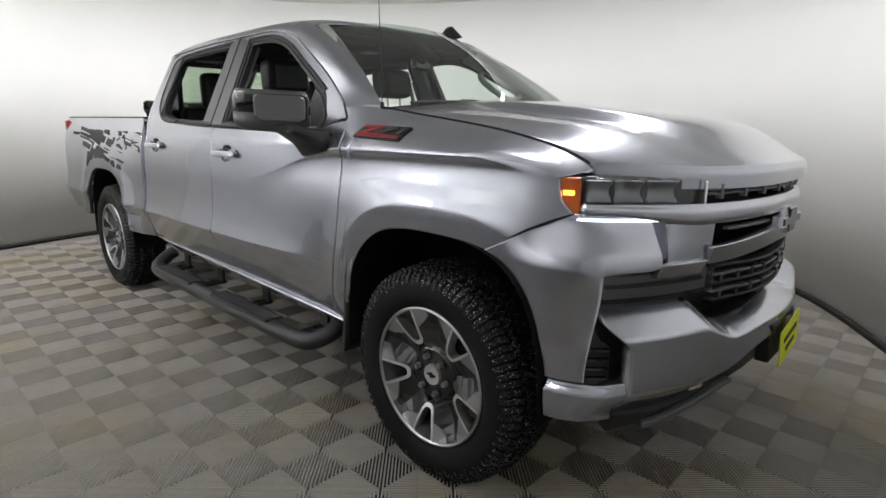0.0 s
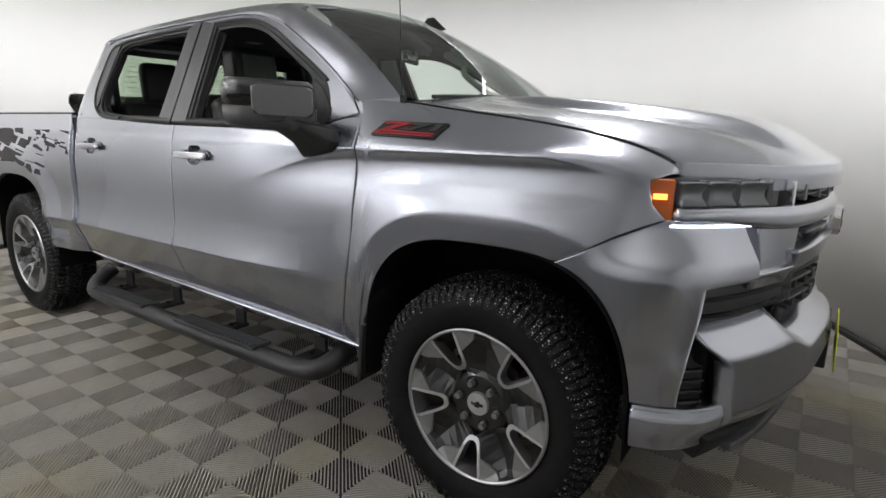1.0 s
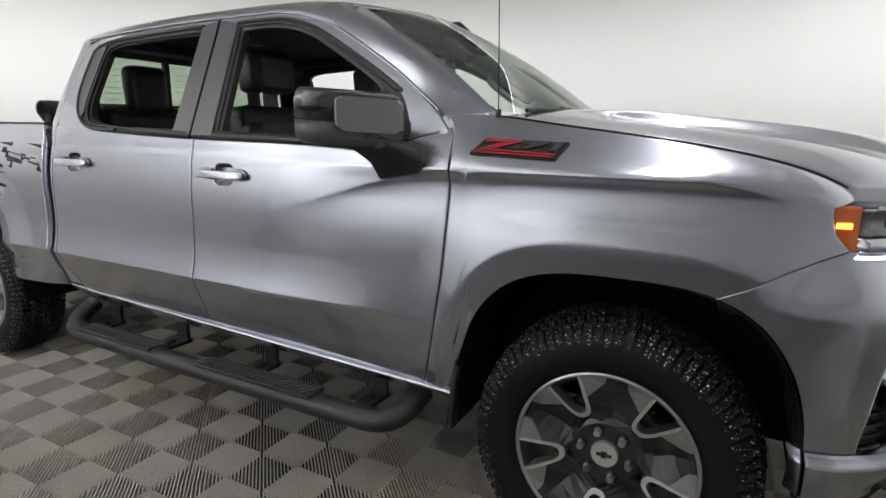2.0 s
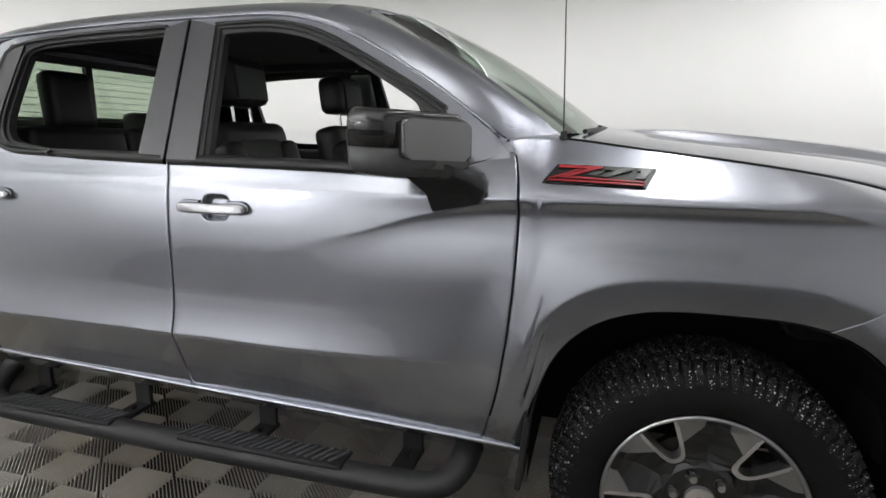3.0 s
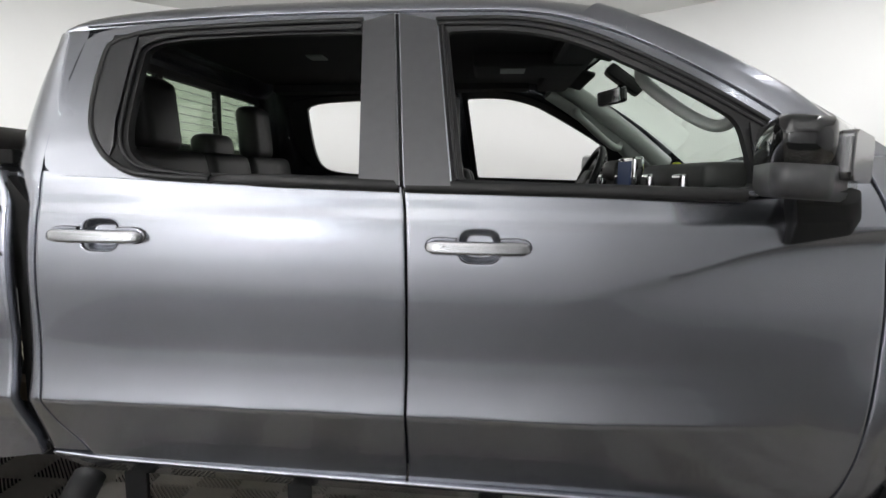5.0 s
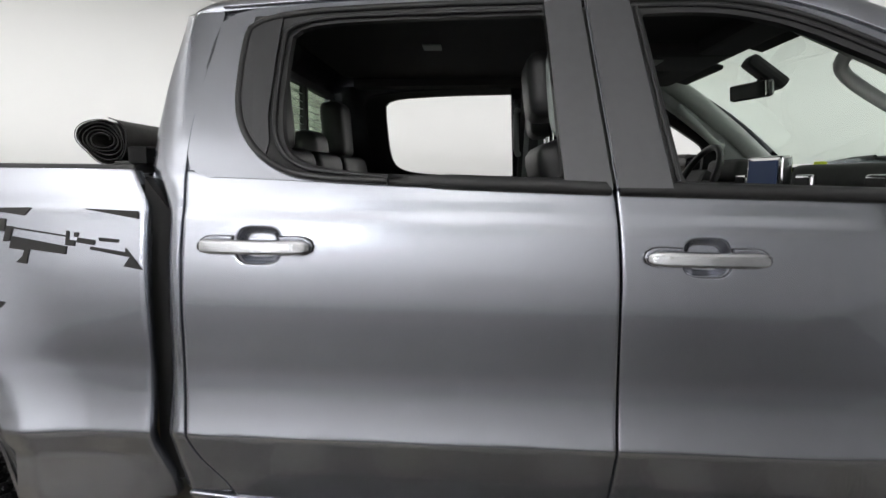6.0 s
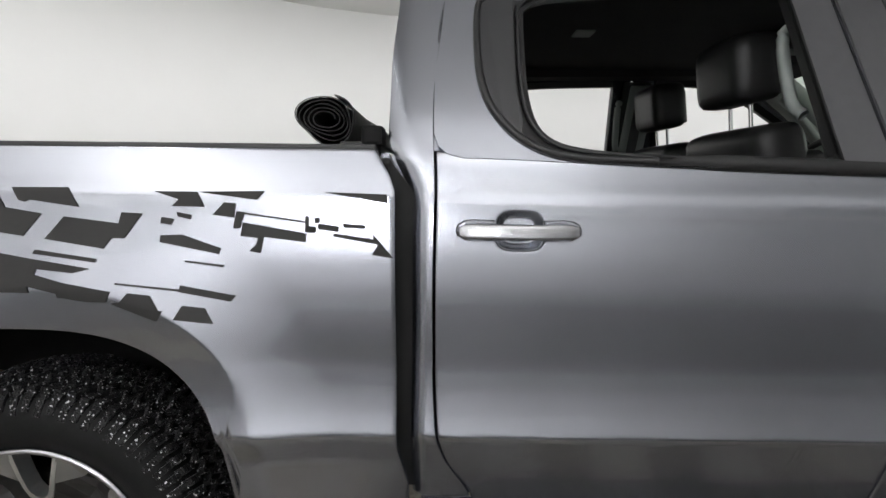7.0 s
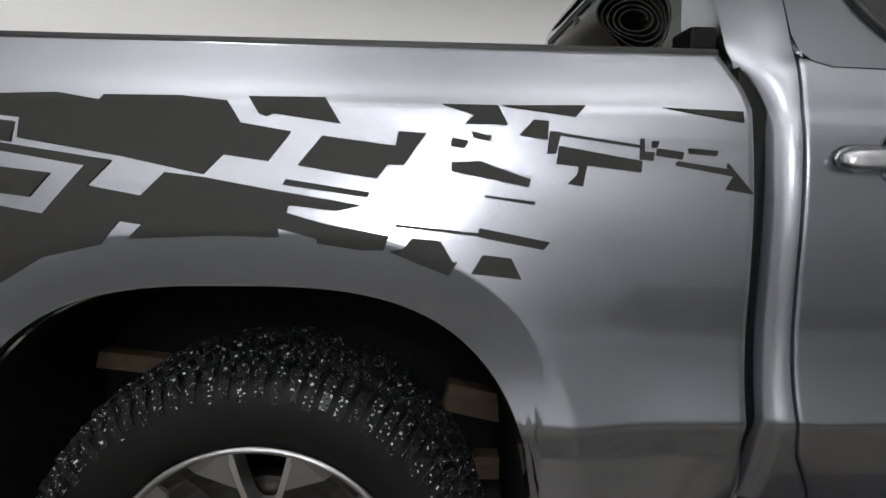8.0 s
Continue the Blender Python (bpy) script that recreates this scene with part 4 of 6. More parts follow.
    bp = band("front_bumper", lambda v: lerp(s_x(0.722), s_x(0.676), smooth(0.66, 0.95, v)), MID, bump_bot, bump_top, lambda s, v: -0.02 + 0.085 * smooth(0.0, 0.30, v) - 0.010 * smooth(0.30, 0.74, v) - 0.105 * max(0.0, (v - 0.77) / 0.23), PAINT, truck, sgn, 50, 44, 0.06, "grey metallic front bumper")
    # lower corner piece and the black vent with its slats
    band("bumper_corner", s_x(0.53), s_at(0.70), lambda s: lerp(0.455, 0.468, smooth(s_x(0.53), s_at(0.70), s)), lambda s: lerp(0.575, 0.62, smooth(s_x(0.66), s_x(0.76), s)), lambda s, v: lerp(0.008 * smooth(0.0, 0.5, v) - 0.03 * smooth(0.8, 1, v), -0.012 + 0.068 * smooth(0.0, 0.8, v), smooth(s_x(0.63), s_x(0.75), s)), PAINT, bp, sgn, 26, 16, 0.05)
    vent = band("bumper_vent", s_x(0.625), s_x(0.705), 0.565, lambda s: lerp(0.79, 0.70, smooth(s_x(0.64), s_x(0.70), s)), -0.022, BLACK, truck, sgn, 6, 8, 0.03, "black slatted bumper vent")
    band("vent_backing", s_x(0.56), s_x(0.78), 0.54, 0.83, -0.06, DARKGAP, vent, sgn, 8, 6, 0.02)
    for z in (0.60, 0.632, 0.664, 0.696):
        band("slat", s_x(0.650), s_x(0.700), z, z + 0.006, -0.006, GLOSSBLACK, vent, sgn, 4, 2, 0.02, lip=0.001)
    # black valance, skid edge and tow hook slot
    band("valance", s_at(0.84), MID, lambda s: lerp(0.40, 0.47, smooth(s_at(0.9), s_at(0.3), s)), lambda s: bump_bot(s) + 0.012, lambda s, v: -0.03 + 0.04 * v, BLACK, truck, sgn, 30, 8, 0.05, "black lower valance")
    band("skid_edge", s_at(0.74), s_at(0.30), lambda s: lerp(0.415, 0.475, smooth(s_at(0.74), s_at(0.3), s)), lambda s: lerp(0.432, 0.487, smooth(s_at(0.74), s_at(0.3), s)), 0.006, SATIN, truck, sgn, 14, 3, 0.03, "grey skid edge")
    band("tow_hook", s_at(0.56), s_at(0.50), 0.515, 0.535, 0.012, CHROME, truck, sgn, 4, 3, 0.03, "bright tow hook")
# plain badge in the grille's middle: a wide cross bar with a taller middle, no emblem lettering
bm = prism([(-0.125, 1.035), (-0.045, 1.035), (-0.055, 1.005), (0.055, 1.005), (0.045, 1.035), (0.125, 1.035), (0.135, 1.075), (0.055, 1.075), (0.045, 1.105), (-0.045, 1.105), (-0.055, 1.075), (-0.135, 1.075)], 0.93, 0.965, lambda a, b, d: (d, a, b))
bd = part("grille_badge", bm, CHROME, truck, "bright plain cross-shaped badge")
bm = prism([(-0.115, 1.042), (-0.045, 1.042), (-0.048, 1.013), (0.048, 1.013), (0.045, 1.042), (0.115, 1.042), (0.122, 1.068), (0.048, 1.068), (0.042, 1.097), (-0.042, 1.097), (-0.048, 1.068), (-0.122, 1.068)], 0.96, 0.969, lambda a, b, d: (d, a, b))
part("badge_face", bm, RIMGREY, bd)
# plate bracket and yellow dealer plate
pb = part("plate_bracket", box((0.965, 0, 0.605), (0.05, 0.33, 0.15), 0.008), BLACK, truck)
part("number_plate", box((1.015, 0, 0.60), (0.005, 0.27, 0.14), 0.002, Matrix.Rotation(-0.03, 4, 'Y') @ Matrix.Rotation(0.15, 4, 'X')), YELLOW, pb, "plain yellow plate")
bm = bmesh.new()
for z, w in ((0.02, 0.18), (-0.025, 0.12)):
    add_box(bm, (0.0035, 0, z), (0.002, w, 0.018))
bm.transform(Matrix.Translation((1.015, 0, 0.60)) @ Matrix.Rotation(-0.03, 4, "Y") @ Matrix.Rotation(0.15, 4, "X"))
part("plate_marks", bm, BASEB, pb, "dark unreadable bars")

# ---- wheels ----
def wheel_meshes():
    """Tyre, tread blocks, rim parts round the y axis; the outer face looks to -y."""
    out = {}
    R = 0.432
    prof = [(0.268, 0.02), (0.277, 0.004), (0.293, -0.004), (0.315, -0.014), (0.352, -0.017), (0.378, -0.010), (0.392, 0.002), (0.401, 0.018), (0.410, 0.05), (0.418, 0.13), (0.410, 0.215), (0.401, 0.243), (0.392, 0.26), (0.378, 0.274), (0.345, 0.28), (0.30, 0.272), (0.262, 0.25)]
    n = 96
    V, F = [], []
    for k in range(n):
        a = 2 * math.pi * k / n
        V += [(r * math.cos(a), y, r * math.sin(a)) for r, y in prof]
    m = len(prof)
    for k in range(n):
        l = (k + 1) % n
        for j in range(m - 1):
            F.append((k * m + j, k * m + j + 1, l * m + j + 1, l * m + j))
    out["tyre"] = (V, F, RUBBER, True)
    # tread: staggered blocks with a shoulder lug that folds over the sidewall
    V, F = [], []
    rng = random.Random(4)

    def block(a0, a1, y0, y1, r0, r1, skew):
        b = len(V)
        for r, sh in ((r0, 0.0), (r1, 0.08)):
            for y, e in ((y0, -1), (y1, 1)):
                for a, g in ((a0, 1), (a1, -1)):
                    aa = a + skew * (y - (y0 + y1) / 2) + g * sh * (a1 - a0)
                    V.append((r * math.cos(aa), y - e * sh * 0.01, r * math.sin(aa)))
        for q in ((0, 2, 3, 1), (4, 5, 7, 6), (0, 1, 5, 4), (2, 6, 7, 3), (0, 4, 6, 2), (1, 3, 7, 5)):
            F.append(tuple(b + i for i in q))
    N = 84
    crown = curve([(0.0, 0.411), (0.03, 0.420), (0.08, 0.430), (0.133, 0.436), (0.19, 0.431), (0.24, 0.420), (0.27, 0.41)])
    for k in range(N):
        a = 2 * math.pi * k / N
        p = 2 * math.pi / N
        rows = [(0.012, 0.050, 0.0, 0.70), (0.058, 0.098, 0.5, 0.72), (0.105, 0.132, 0.15, 0.66), (0.138, 0.165, 0.65, 0.66), (0.172, 0.212, 0.3, 0.72), (0.220, 0.256, 0.8, 0.70)]
        for j, (y0, y1, ph, w) in enumerate(rows):
            s = (1 if j % 2 else -1) * 0.8
            top = crown((y0 + y1) / 2) + rng.uniform(-0.002, 0.002)
            if j in (1, 2, 3, 4):
                block(a + ph * p, a + ph * p + p * w * 0.46, y0, y1, 0.398, top, s * 1.5)
                block(a + ph * p + p * w * 0.56, a + ph * p + p * w, y0 + 0.006, y1 + 0.004, 0.398, top, -s)
            else:
                block(a + ph * p, a + ph * p + p * w, y0, y1, 0.390, top, s * 0.6)
        # shoulder lugs down the sidewall, long and short in turn
        dd = 0.030 if k % 2 else 0.020
        b = len(V)
        for r, y in ((0.410, 0.014), (0.398, -0.004), (0.392 - dd, -0.0165), (0.390 - dd, -0.004), (0.395, 0.016)):
            for aa in (a + 0.1 * p, a + 0.66 * p):
                V.append((r * math.cos(aa), y, r * math.sin(aa)))
        for i in range(4):
            F.append((b + 2 * i, b + 2 * i + 1, b + 2 * i + 3, b + 2 * i + 2))
        F += [(b, b + 2, b + 4, b + 6, b + 8), (b + 9, b + 7, b + 5, b + 3, b + 1)]
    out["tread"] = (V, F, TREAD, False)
    # rim lip and barrel
    prof = [(0.273, 0.012), (0.276, 0.002), (0.273, -0.004), (0.266, -0.004), (0.262, 0.004), (0.249, 0.03), (0.240, 0.05), (0.232, 0.10), (0.228, 0.20), (0.25, 0.235)]
    V, F = [], []
    m = len(prof)
    for k in range(n):
        a = 2 * math.pi * k / n
        V += [(r * math.cos(a), y, r * math.sin(a)) for r, y in prof]
    for k in range(n):
        l = (k + 1) % n
        for j in range(m - 1):
            F.append((k * m + j, k * m + j + 1, l * m + j + 1, l * m + j))
    out["barrel"] = (V, F, RIMGREY, True)
    V2 = [v for k in range(n) for v in V[k * m + 1:k * m + 5]]
    F2 = [(k * 4 + j, k * 4 + j + 1, ((k + 1) % n) * 4 + j + 1, ((k + 1) % n) * 4 + j) for k in range(n) for j in range(3)]
    out["rim_lip"] = ([(x * 1.001, y - 0.001, z * 1.001) for x, y, z in V2], F2, RIMLIP, True)
    return out


LEG = [(0.268, 0.0600), (0.235, 0.0525), (0.20, 0.0440), (0.165, 0.0350), (0.142, 0.0270), (0.130, 0.0180), (0.1255, 0.0080)]
FACE = curve([(0.10, 0.042), (0.125, 0.034), (0.165, 0.020), (0.21, 0.009), (0.27, 0.0)])


def window_bm():
    """The machined rim round one of five open windows, U-shaped towards the hub."""
    outer = LEG + [(a, -b) for a, b in LEG[::-1]]
    inner = [(0.268, 0.0490), (0.235, 0.0415), (0.20, 0.0330), (0.165, 0.0240), (0.152, 0.0180), (0.144, 0.0110), (0.142, 0.0040)]
    inner = inner + [(a, -b) for a, b in inner[::-1]]
    bm = bmesh.new()
    rows = []
    for (a, b), (c, d) in zip(outer, inner):
        rows.append([bm.verts.new((a, FACE(a), b)), bm.verts.new((c, FACE(c), d)), bm.verts.new((c - 0.001, FACE(c) + 0.045, d * 0.95)), bm.verts.new((a, FACE(a) + 0.045, b))])
    for r0, r1 in zip(rows[:-1], rows[1:]):
        for k in range(4):
            l = (k + 1) % 4
            bm.faces.new((r0[k], r0[l], r1[l], r1[k]))
    return bm


def spoke_bm():
    """One painted spoke between two windows: two facets falling to a valley, with pale ends at the lip."""
    turn = radians(36)

    def leg(a, b, sg):
        # a window's edge, seen from the spoke's own axis
        return (a * math.cos(turn) + b * math.sin(turn), sg * (a * math.sin(turn) - b * math.cos(turn)))
    valley = [(0.270, 0.010), (0.235, 0.034), (0.20, 0.050), (0.165, 0.058), (0.142, 0.058), (0.118, 0.054), (0.09, 0.046)]
    bm = bmesh.new()
    vv = [bm.verts.new((a, y, 0)) for a, y in valley]
    ends = []
    for sg in (-1, 1):
        pv = []
        for a, b in LEG:
            x, z = leg(a, b - 0.002, sg)
            pv.append(bm.verts.new((x, FACE(a) + 0.003, z)))
        for k in range(len(LEG) - 1):
            bm.faces.new((pv[k], pv[k + 1], vv[k + 1], vv[k]))
        x0, z0 = leg(0.268, 0.057, sg)
        x1, z1 = leg(0.186, 0.038, sg)
        tri = [(x0, FACE(0.268), z0), (0.262, 0.006, z0 * 0.28), (0.236, 0.016, z0 * 0.30), (x1, FACE(0.186) + 0.001, z1)]
        facing = bmesh.new()
        ends.append(facing)
        lo = [facing.verts.new((p[0], p[1] - 0.001, p[2])) for p in tri]
        hi = [facing.verts.new((p[0], p[1] + 0.010, p[2])) for p in tri]
        facing.faces.new(lo)
        facing.faces.new(hi[::-1])
        for k in range(4):
            l = (k + 1) % 4
            facing.faces.new((lo[k], hi[k], hi[l], lo[l]))
    return bm, ends


def build_wheel(at, sgn, turn, steer=0.0):
    w = new("wheel")
    w.parent = truck
    w.matrix_basis = Matrix.Translation(at) @ Matrix.Rotation(steer + (0 if sgn < 0 else math.pi), 4, "Z") @ Matrix.Diagonal((WS, 1, WS, 1))
    spin = Matrix.Rotation(radians(turn), 4, "Y")
    for nm, me in WHEEL.items():
        o = new(nm, me)
        o.parent = w
    for k in range(5):
        for nm, me in SPOKE.items():
            o = new(nm, me)
            o.parent = w
            o.matrix_basis = spin @ Matrix.Rotation(radians(72 * k + (0 if nm == "window_rim" else 36)), 4, "Y")
    for k in range(6):
        for nm, me in (("lug_nut", LUG), ("lug_seat", SEAT)):
            o = new(nm, me)
            o.parent = w
            o.matrix_basis = spin @ Matrix.Rotation(radians(60 * k), 4, "Y") @ Matrix.Translation((0.075, 0.028, 0))
    return tagged(w, "twenty inch machined alloy wheel with a chunky all-terrain tyre")


WHEEL = {}
WS = 1.02
for nm, (V, F, mt, sm) in wheel_meshes().items():
    me = bpy.data.meshes.new(nm)
    me.from_pydata([(x, y, max(z, -0.4135)) for x, y, z in V], [], F)
    me.materials.append(mt)
    if sm:
        me.polygons.foreach_set("use_smooth", [True] * len(me.polygons))
    bmx = bmesh.new()
    bmx.from_mesh(me)
    bmesh.ops.recalc_face_normals(bmx, faces=bmx.faces)
    bmx.to_mesh(me)
    bmx.free()
    WHEEL[nm] = me


def mesh_of(name, bm, material):
    me = bpy.data.meshes.new(name)
    bmesh.ops.recalc_face_normals(bm, faces=bm.faces)
    bm.to_mesh(me)
    bm.free()
    me.materials.append(material)
    return me


sp, fc = spoke_bm()
SPOKE = {"window_rim": mesh_of("window_rim", window_bm(), MACHINED), "spoke": mesh_of("spoke", sp, POCKET), "spoke_face": mesh_of("spoke_face", fc[0], SPOKEFACE), "spoke_end": mesh_of("spoke_end", fc[1], SPOKEFACE)}
bm = bmesh.new()
add_cyl(bm, (0, 0.03, 0), (0, 0.010, 0), 0.0155, 14, 0.0145)
add_cyl(bm, (0, 0.010, 0), (0, -0.014, 0), 0.0135, 6, 0.011)
LUG = mesh_of("lug_nut", bm, RIMLIP)
bm = bmesh.new()
add_cyl(bm, (0, 0.03, 0), (0, 0.006, 0), 0.022, 20, 0.0205)
SEAT = mesh_of("lug_seat", bm, GLOSSBLACK)
bm = bmesh.new()
add_cyl(bm, (0, 0.085, 0), (0, 0.048, 0), 0.128, 36, 0.112)
add_cyl(bm, (0, 0.048, 0), (0, 0.040, 0), 0.112, 36, 0.098)
WHEEL["hub"] = mesh_of("hub", bm, POCKET)
bm = bmesh.new()
add_cyl(bm, (0, 0.055, 0), (0, 0.028, 0), 0.044, 36, 0.040)
WHEEL["centre_cap"] = mesh_of("centre_cap", bm, MACHINED)
bm = bmesh.new()
add_box(bm, (0, 0.027, 0), (0.046, 0.004, 0.010))
add_box(bm, (0, 0.027, 0), (0.018, 0.004, 0.022))
WHEEL["cap_mark"] = mesh_of("cap_mark", bm, GLOSSBLACK)
bm = bmesh.new()
add_cyl(bm, (0, 0.115, 0), (0, 0.085, 0), 0.175, 48)
WHEEL["brake_disc"] = mesh_of("brake_disc", bm, STEEL)
bm = bmesh.new()
add_box(bm, (0.16, 0.10, 0.05), (0.08, 0.09, 0.16), 0.02)
WHEEL["brake_caliper"] = mesh_of("brake_caliper", bm, DARKGAP)
for xc, turn, steer in ((0.012, -49, 0.0), (-3.745, -87, 0.0)):
    for sgn in (-1, 1):
        build_wheel((xc, sgn * 0.990, 0.413 * WS), sgn, turn, steer)

# wheel houses
for xc in AX:
    for sgn in (-1, 1):
        V, F = [], []
        n = 28
        for k in range(n + 1):
            a = math.pi * k / n
            cx = math.cos(a)
            sx = math.sin(a)
            x = xc + (AA - 0.006) * (abs(cx) ** (2 / AN)) * (1 if cx > 0 else -1)
            z = AZ + (AB - 0.004) * sx ** (2 / AN)
            V += [(x, sgn * 0.985, z), (x, sgn * 0.55, z + 0.02 * sx)]
        F = [(2 * k, 2 * k + 1, 2 * k + 3, 2 * k + 2) for k in range(n)]
        F.append(tuple(2 * k + 1 for k in range(n + 1)))
        obj("wheel_house", V, F, LINER, truck, False, "black wheel house liner")
for sgn in (-1, 1):
    part("mud_flap", box((-0.505, sgn * 0.90, 0.49), (0.02, 0.20, 0.24), 0.006, Matrix.Rotation(0.1, 4, "Y")), BLACK, truck)

# frame, floor pan and axles
bm = bmesh.new()
for y in (-0.45, 0.45):
    add_box(bm, (-2.2, y, 0.53), (5.2, 0.09, 0.16), 0.012)
for x in (0.3, -0.9, -1.8, -2.7, -3.3, -4.2, -4.75):
    add_box(bm, (x, 0, 0.52), (0.10, 0.90, 0.10), 0.01)
part("chassis_frame", bm, RUST, truck, "rusty steel chassis frame")
for x in (0, -3.745):
    part("axle", add_cyl(bmesh.new(), (x, -0.8, 0.413), (x, 0.8, 0.413), 0.045, 14), DARKGAP, truck)
for sgn in (-1, 1):
    for c, size, turn in (((-4.10, 0.59, 0.715), (0.30, 0.05, 0.045), 0.12), ((-3.27, 0.59, 0.612), (0.24, 0.05, 0.075), 0.22), ((-3.27, 0.59, 0.43), (0.085, 0.05, 0.10), 0.0), ((-4.25, 0.59, 0.575), (0.10, 0.05, 0.045), 0.3)):
        part("frame_bracket", box((c[0], sgn * c[1], c[2]), size, 0.008, Matrix.Rotation(turn, 4, "Y")), RUST, truck, "rusty tan frame bracket in the wheel house")
for y in (-0.62, 0.62):
    part("leaf_spring", box((-3.75, y, 0.40), (1.35, 0.065, 0.04), 0.005), DARKGAP, truck)
part("floor_pan", box((-1.68, 0, 0.60), (2.34, 1.76, 0.05), 0.01), DARKGAP, truck)
part("firewall", box((-0.52, 0, 0.95), (0.06, 1.70, 0.95), 0.01), DARKGAP, truck)
for sgn in (-1, 1):
    part("door_core", box((-1.68, sgn * 0.905, 0.95), (2.18, 0.06, 0.76), 0.02), DARKGAP, truck)
    part("pillar_core", box((-1.80, sgn * 0.80, 1.60), (0.14, 0.05, 0.52), 0.02, Matrix.Rotation(sgn * 0.455, 4, "X")), DASH, truck)

# ---- cargo bed ----
bed = part("bed_floor", box((-3.90, 0, 0.80), (2.02, 1.06, 0.04), 0.006), BLACK, truck, "black cargo bed floor")
for sgn in (-1, 1):
    part("bed_wall", box((-3.90, sgn * 0.87, 1.215), (2.00, 0.05, 0.34), 0.01), BLACK, truck)
    part("bed_rail", box((-3.918, sgn * 0.888, 1.402), (1.975, 0.090, 0.022), 0.007), BLACK, truck, "black plastic bed rail cap")
part("bed_front", box((-2.925, 0, 1.10), (0.04, 1.72, 0.60), 0.01), PAINT, truck)
tg = part("tailgate", box((-4.90, 0, 1.09), (0.06, 1.70, 0.62), 0.02), PAINT, truck, "grey metallic tailgate")
for sgn in (-1, 1):
    part("tail_lamp", box((-4.885, sgn * 0.925, 1.19), (0.08, 0.10, 0.38), 0.02), REDLENS, truck, "red tail lamp")
part("rear_bumper", box((-4.98, 0, 0.66), (0.16, 1.84, 0.20), 0.04), SATIN, truck, "grey rear step bumper")

# ---- outer details of the truck ----
from mathutils.geometry import tessellate_polygon


def decal(pts):
    """A piece of vinyl film cut to an outline of (x, z), laid on the bed side."""
    bm = bmesh.new()
    vs = [bm.verts.new((x, 0, z)) for x, z in pts]
    for tri in tessellate_polygon([[Vector((x, z, 0)) for x, z in pts]]):
        bm.faces.new([vs[i] for i in tri])
    xs, zs = [p[0] for p in pts], [p[1] for p in pts]
    for lo, hi, step, ax in ((min(zs), max(zs), 0.009, 2), (min(xs), max(xs), 0.03, 0)):
        v = math.ceil(lo / step) * step
        while v < hi:
            co, no = [0, 0, 0], [0, 0, 0]
            co[ax], no[ax] = v, 1
            bmesh.ops.bisect_plane(bm, geom=bm.verts[:] + bm.edges[:] + bm.faces[:], plane_co=co, plane_no=no)
            v += step
    for v in bm.verts:
        v.co.y = -H(v.co.x, v.co.z) - 0.0022
    bm.normal_update()
    bmesh.ops.reverse_faces(bm, faces=[f for f in bm.faces if f.normal.y > 0])
    me = bpy.data.meshes.new("decal_piece")
    bm.to_mesh(me)
    bm.free()
    me.materials.append(FILM)
    me.polygons.foreach_set("use_smooth", [True] * len(me.polygons))
    new("decal_piece", me).parent = DECALS


DECALS = obj("bed_decal", [(-4.62, -0.9795, 1.28), (-4.43, -0.9795, 1.28), (-4.43, -0.9835, 1.255), (-4.62, -0.9835, 1.255)], [(0, 3, 2, 1)], FILM, truck, False, "charcoal geometric vinyl decal in many angular pieces")
decal([(-4.405, 1.330), (-4.138, 1.305), (-4.048, 1.309), (-3.979, 1.298), (-3.972, 1.307), (-3.848, 1.308), (-3.772, 1.301), (-3.749, 1.265), (-3.666, 1.252), (-3.702, 1.203), (-3.775, 1.213), (-3.805, 1.180), (-3.938, 1.207), (-4.106, 1.234), (-4.104, 1.267), (-4.133, 1.270), (-4.403, 1.303)])
decal([(-4.400, 1.285), (-4.112, 1.260), (-4.117, 1.227), (-4.396, 1.262)])
decal([(-4.395, 1.253), (-4.131, 1.225), (-3.952, 1.200), (-3.988, 1.159), (-3.902, 1.144), (-3.866, 1.182), (-3.802, 1.175), (-3.697, 1.157), (-3.549, 1.134), (-3.586, 1.124), (-3.665, 1.132), (-3.668, 1.120), (-3.605, 1.103), (-3.502, 1.085), (-3.511, 1.061), (-3.549, 1.061), (-3.618, 1.071), (-3.618, 1.079), (-3.681, 1.095), (-3.679, 1.080), (-3.772, 1.082), (-3.919, 1.075), (-3.898, 1.098), (-3.934, 1.103), (-3.963, 1.065), (-4.057, 1.043), (-4.144, 0.989), (-4.132, 1.125), (-4.057, 1.113), (-3.995, 1.191), (-4.130, 1.212), (-4.394, 1.235)])
decal([(-4.306, 1.205), (-4.049, 1.178), (-4.080, 1.139), (-4.307, 1.165)])
decal([(-3.738, 1.309), (-3.612, 1.310), (-3.585, 1.267), (-3.696, 1.282), (-3.708, 1.277), (-3.720, 1.281)])
decal([(-3.615, 1.246), (-3.494, 1.232), (-3.489, 1.256), (-3.443, 1.254), (-3.479, 1.200), (-3.507, 1.200), (-3.523, 1.177), (-3.653, 1.197)])
decal([(-3.671, 1.174), (-3.535, 1.155), (-3.538, 1.147), (-3.676, 1.165)])
decal([(-3.419, 1.303), (-3.323, 1.303), (-3.306, 1.270), (-3.378, 1.271), (-3.364, 1.286)])
decal([(-3.320, 1.303), (-3.174, 1.306), (-3.191, 1.286)])
decal([(-3.043, 1.305), (-2.903, 1.301), (-2.901, 1.282)])
decal([(-3.263, 1.280), (-3.237, 1.278), (-3.239, 1.247), (-3.287, 1.253)])
decal([(-3.235, 1.261), (-3.216, 1.260), (-3.225, 1.224), (-3.241, 1.223)])
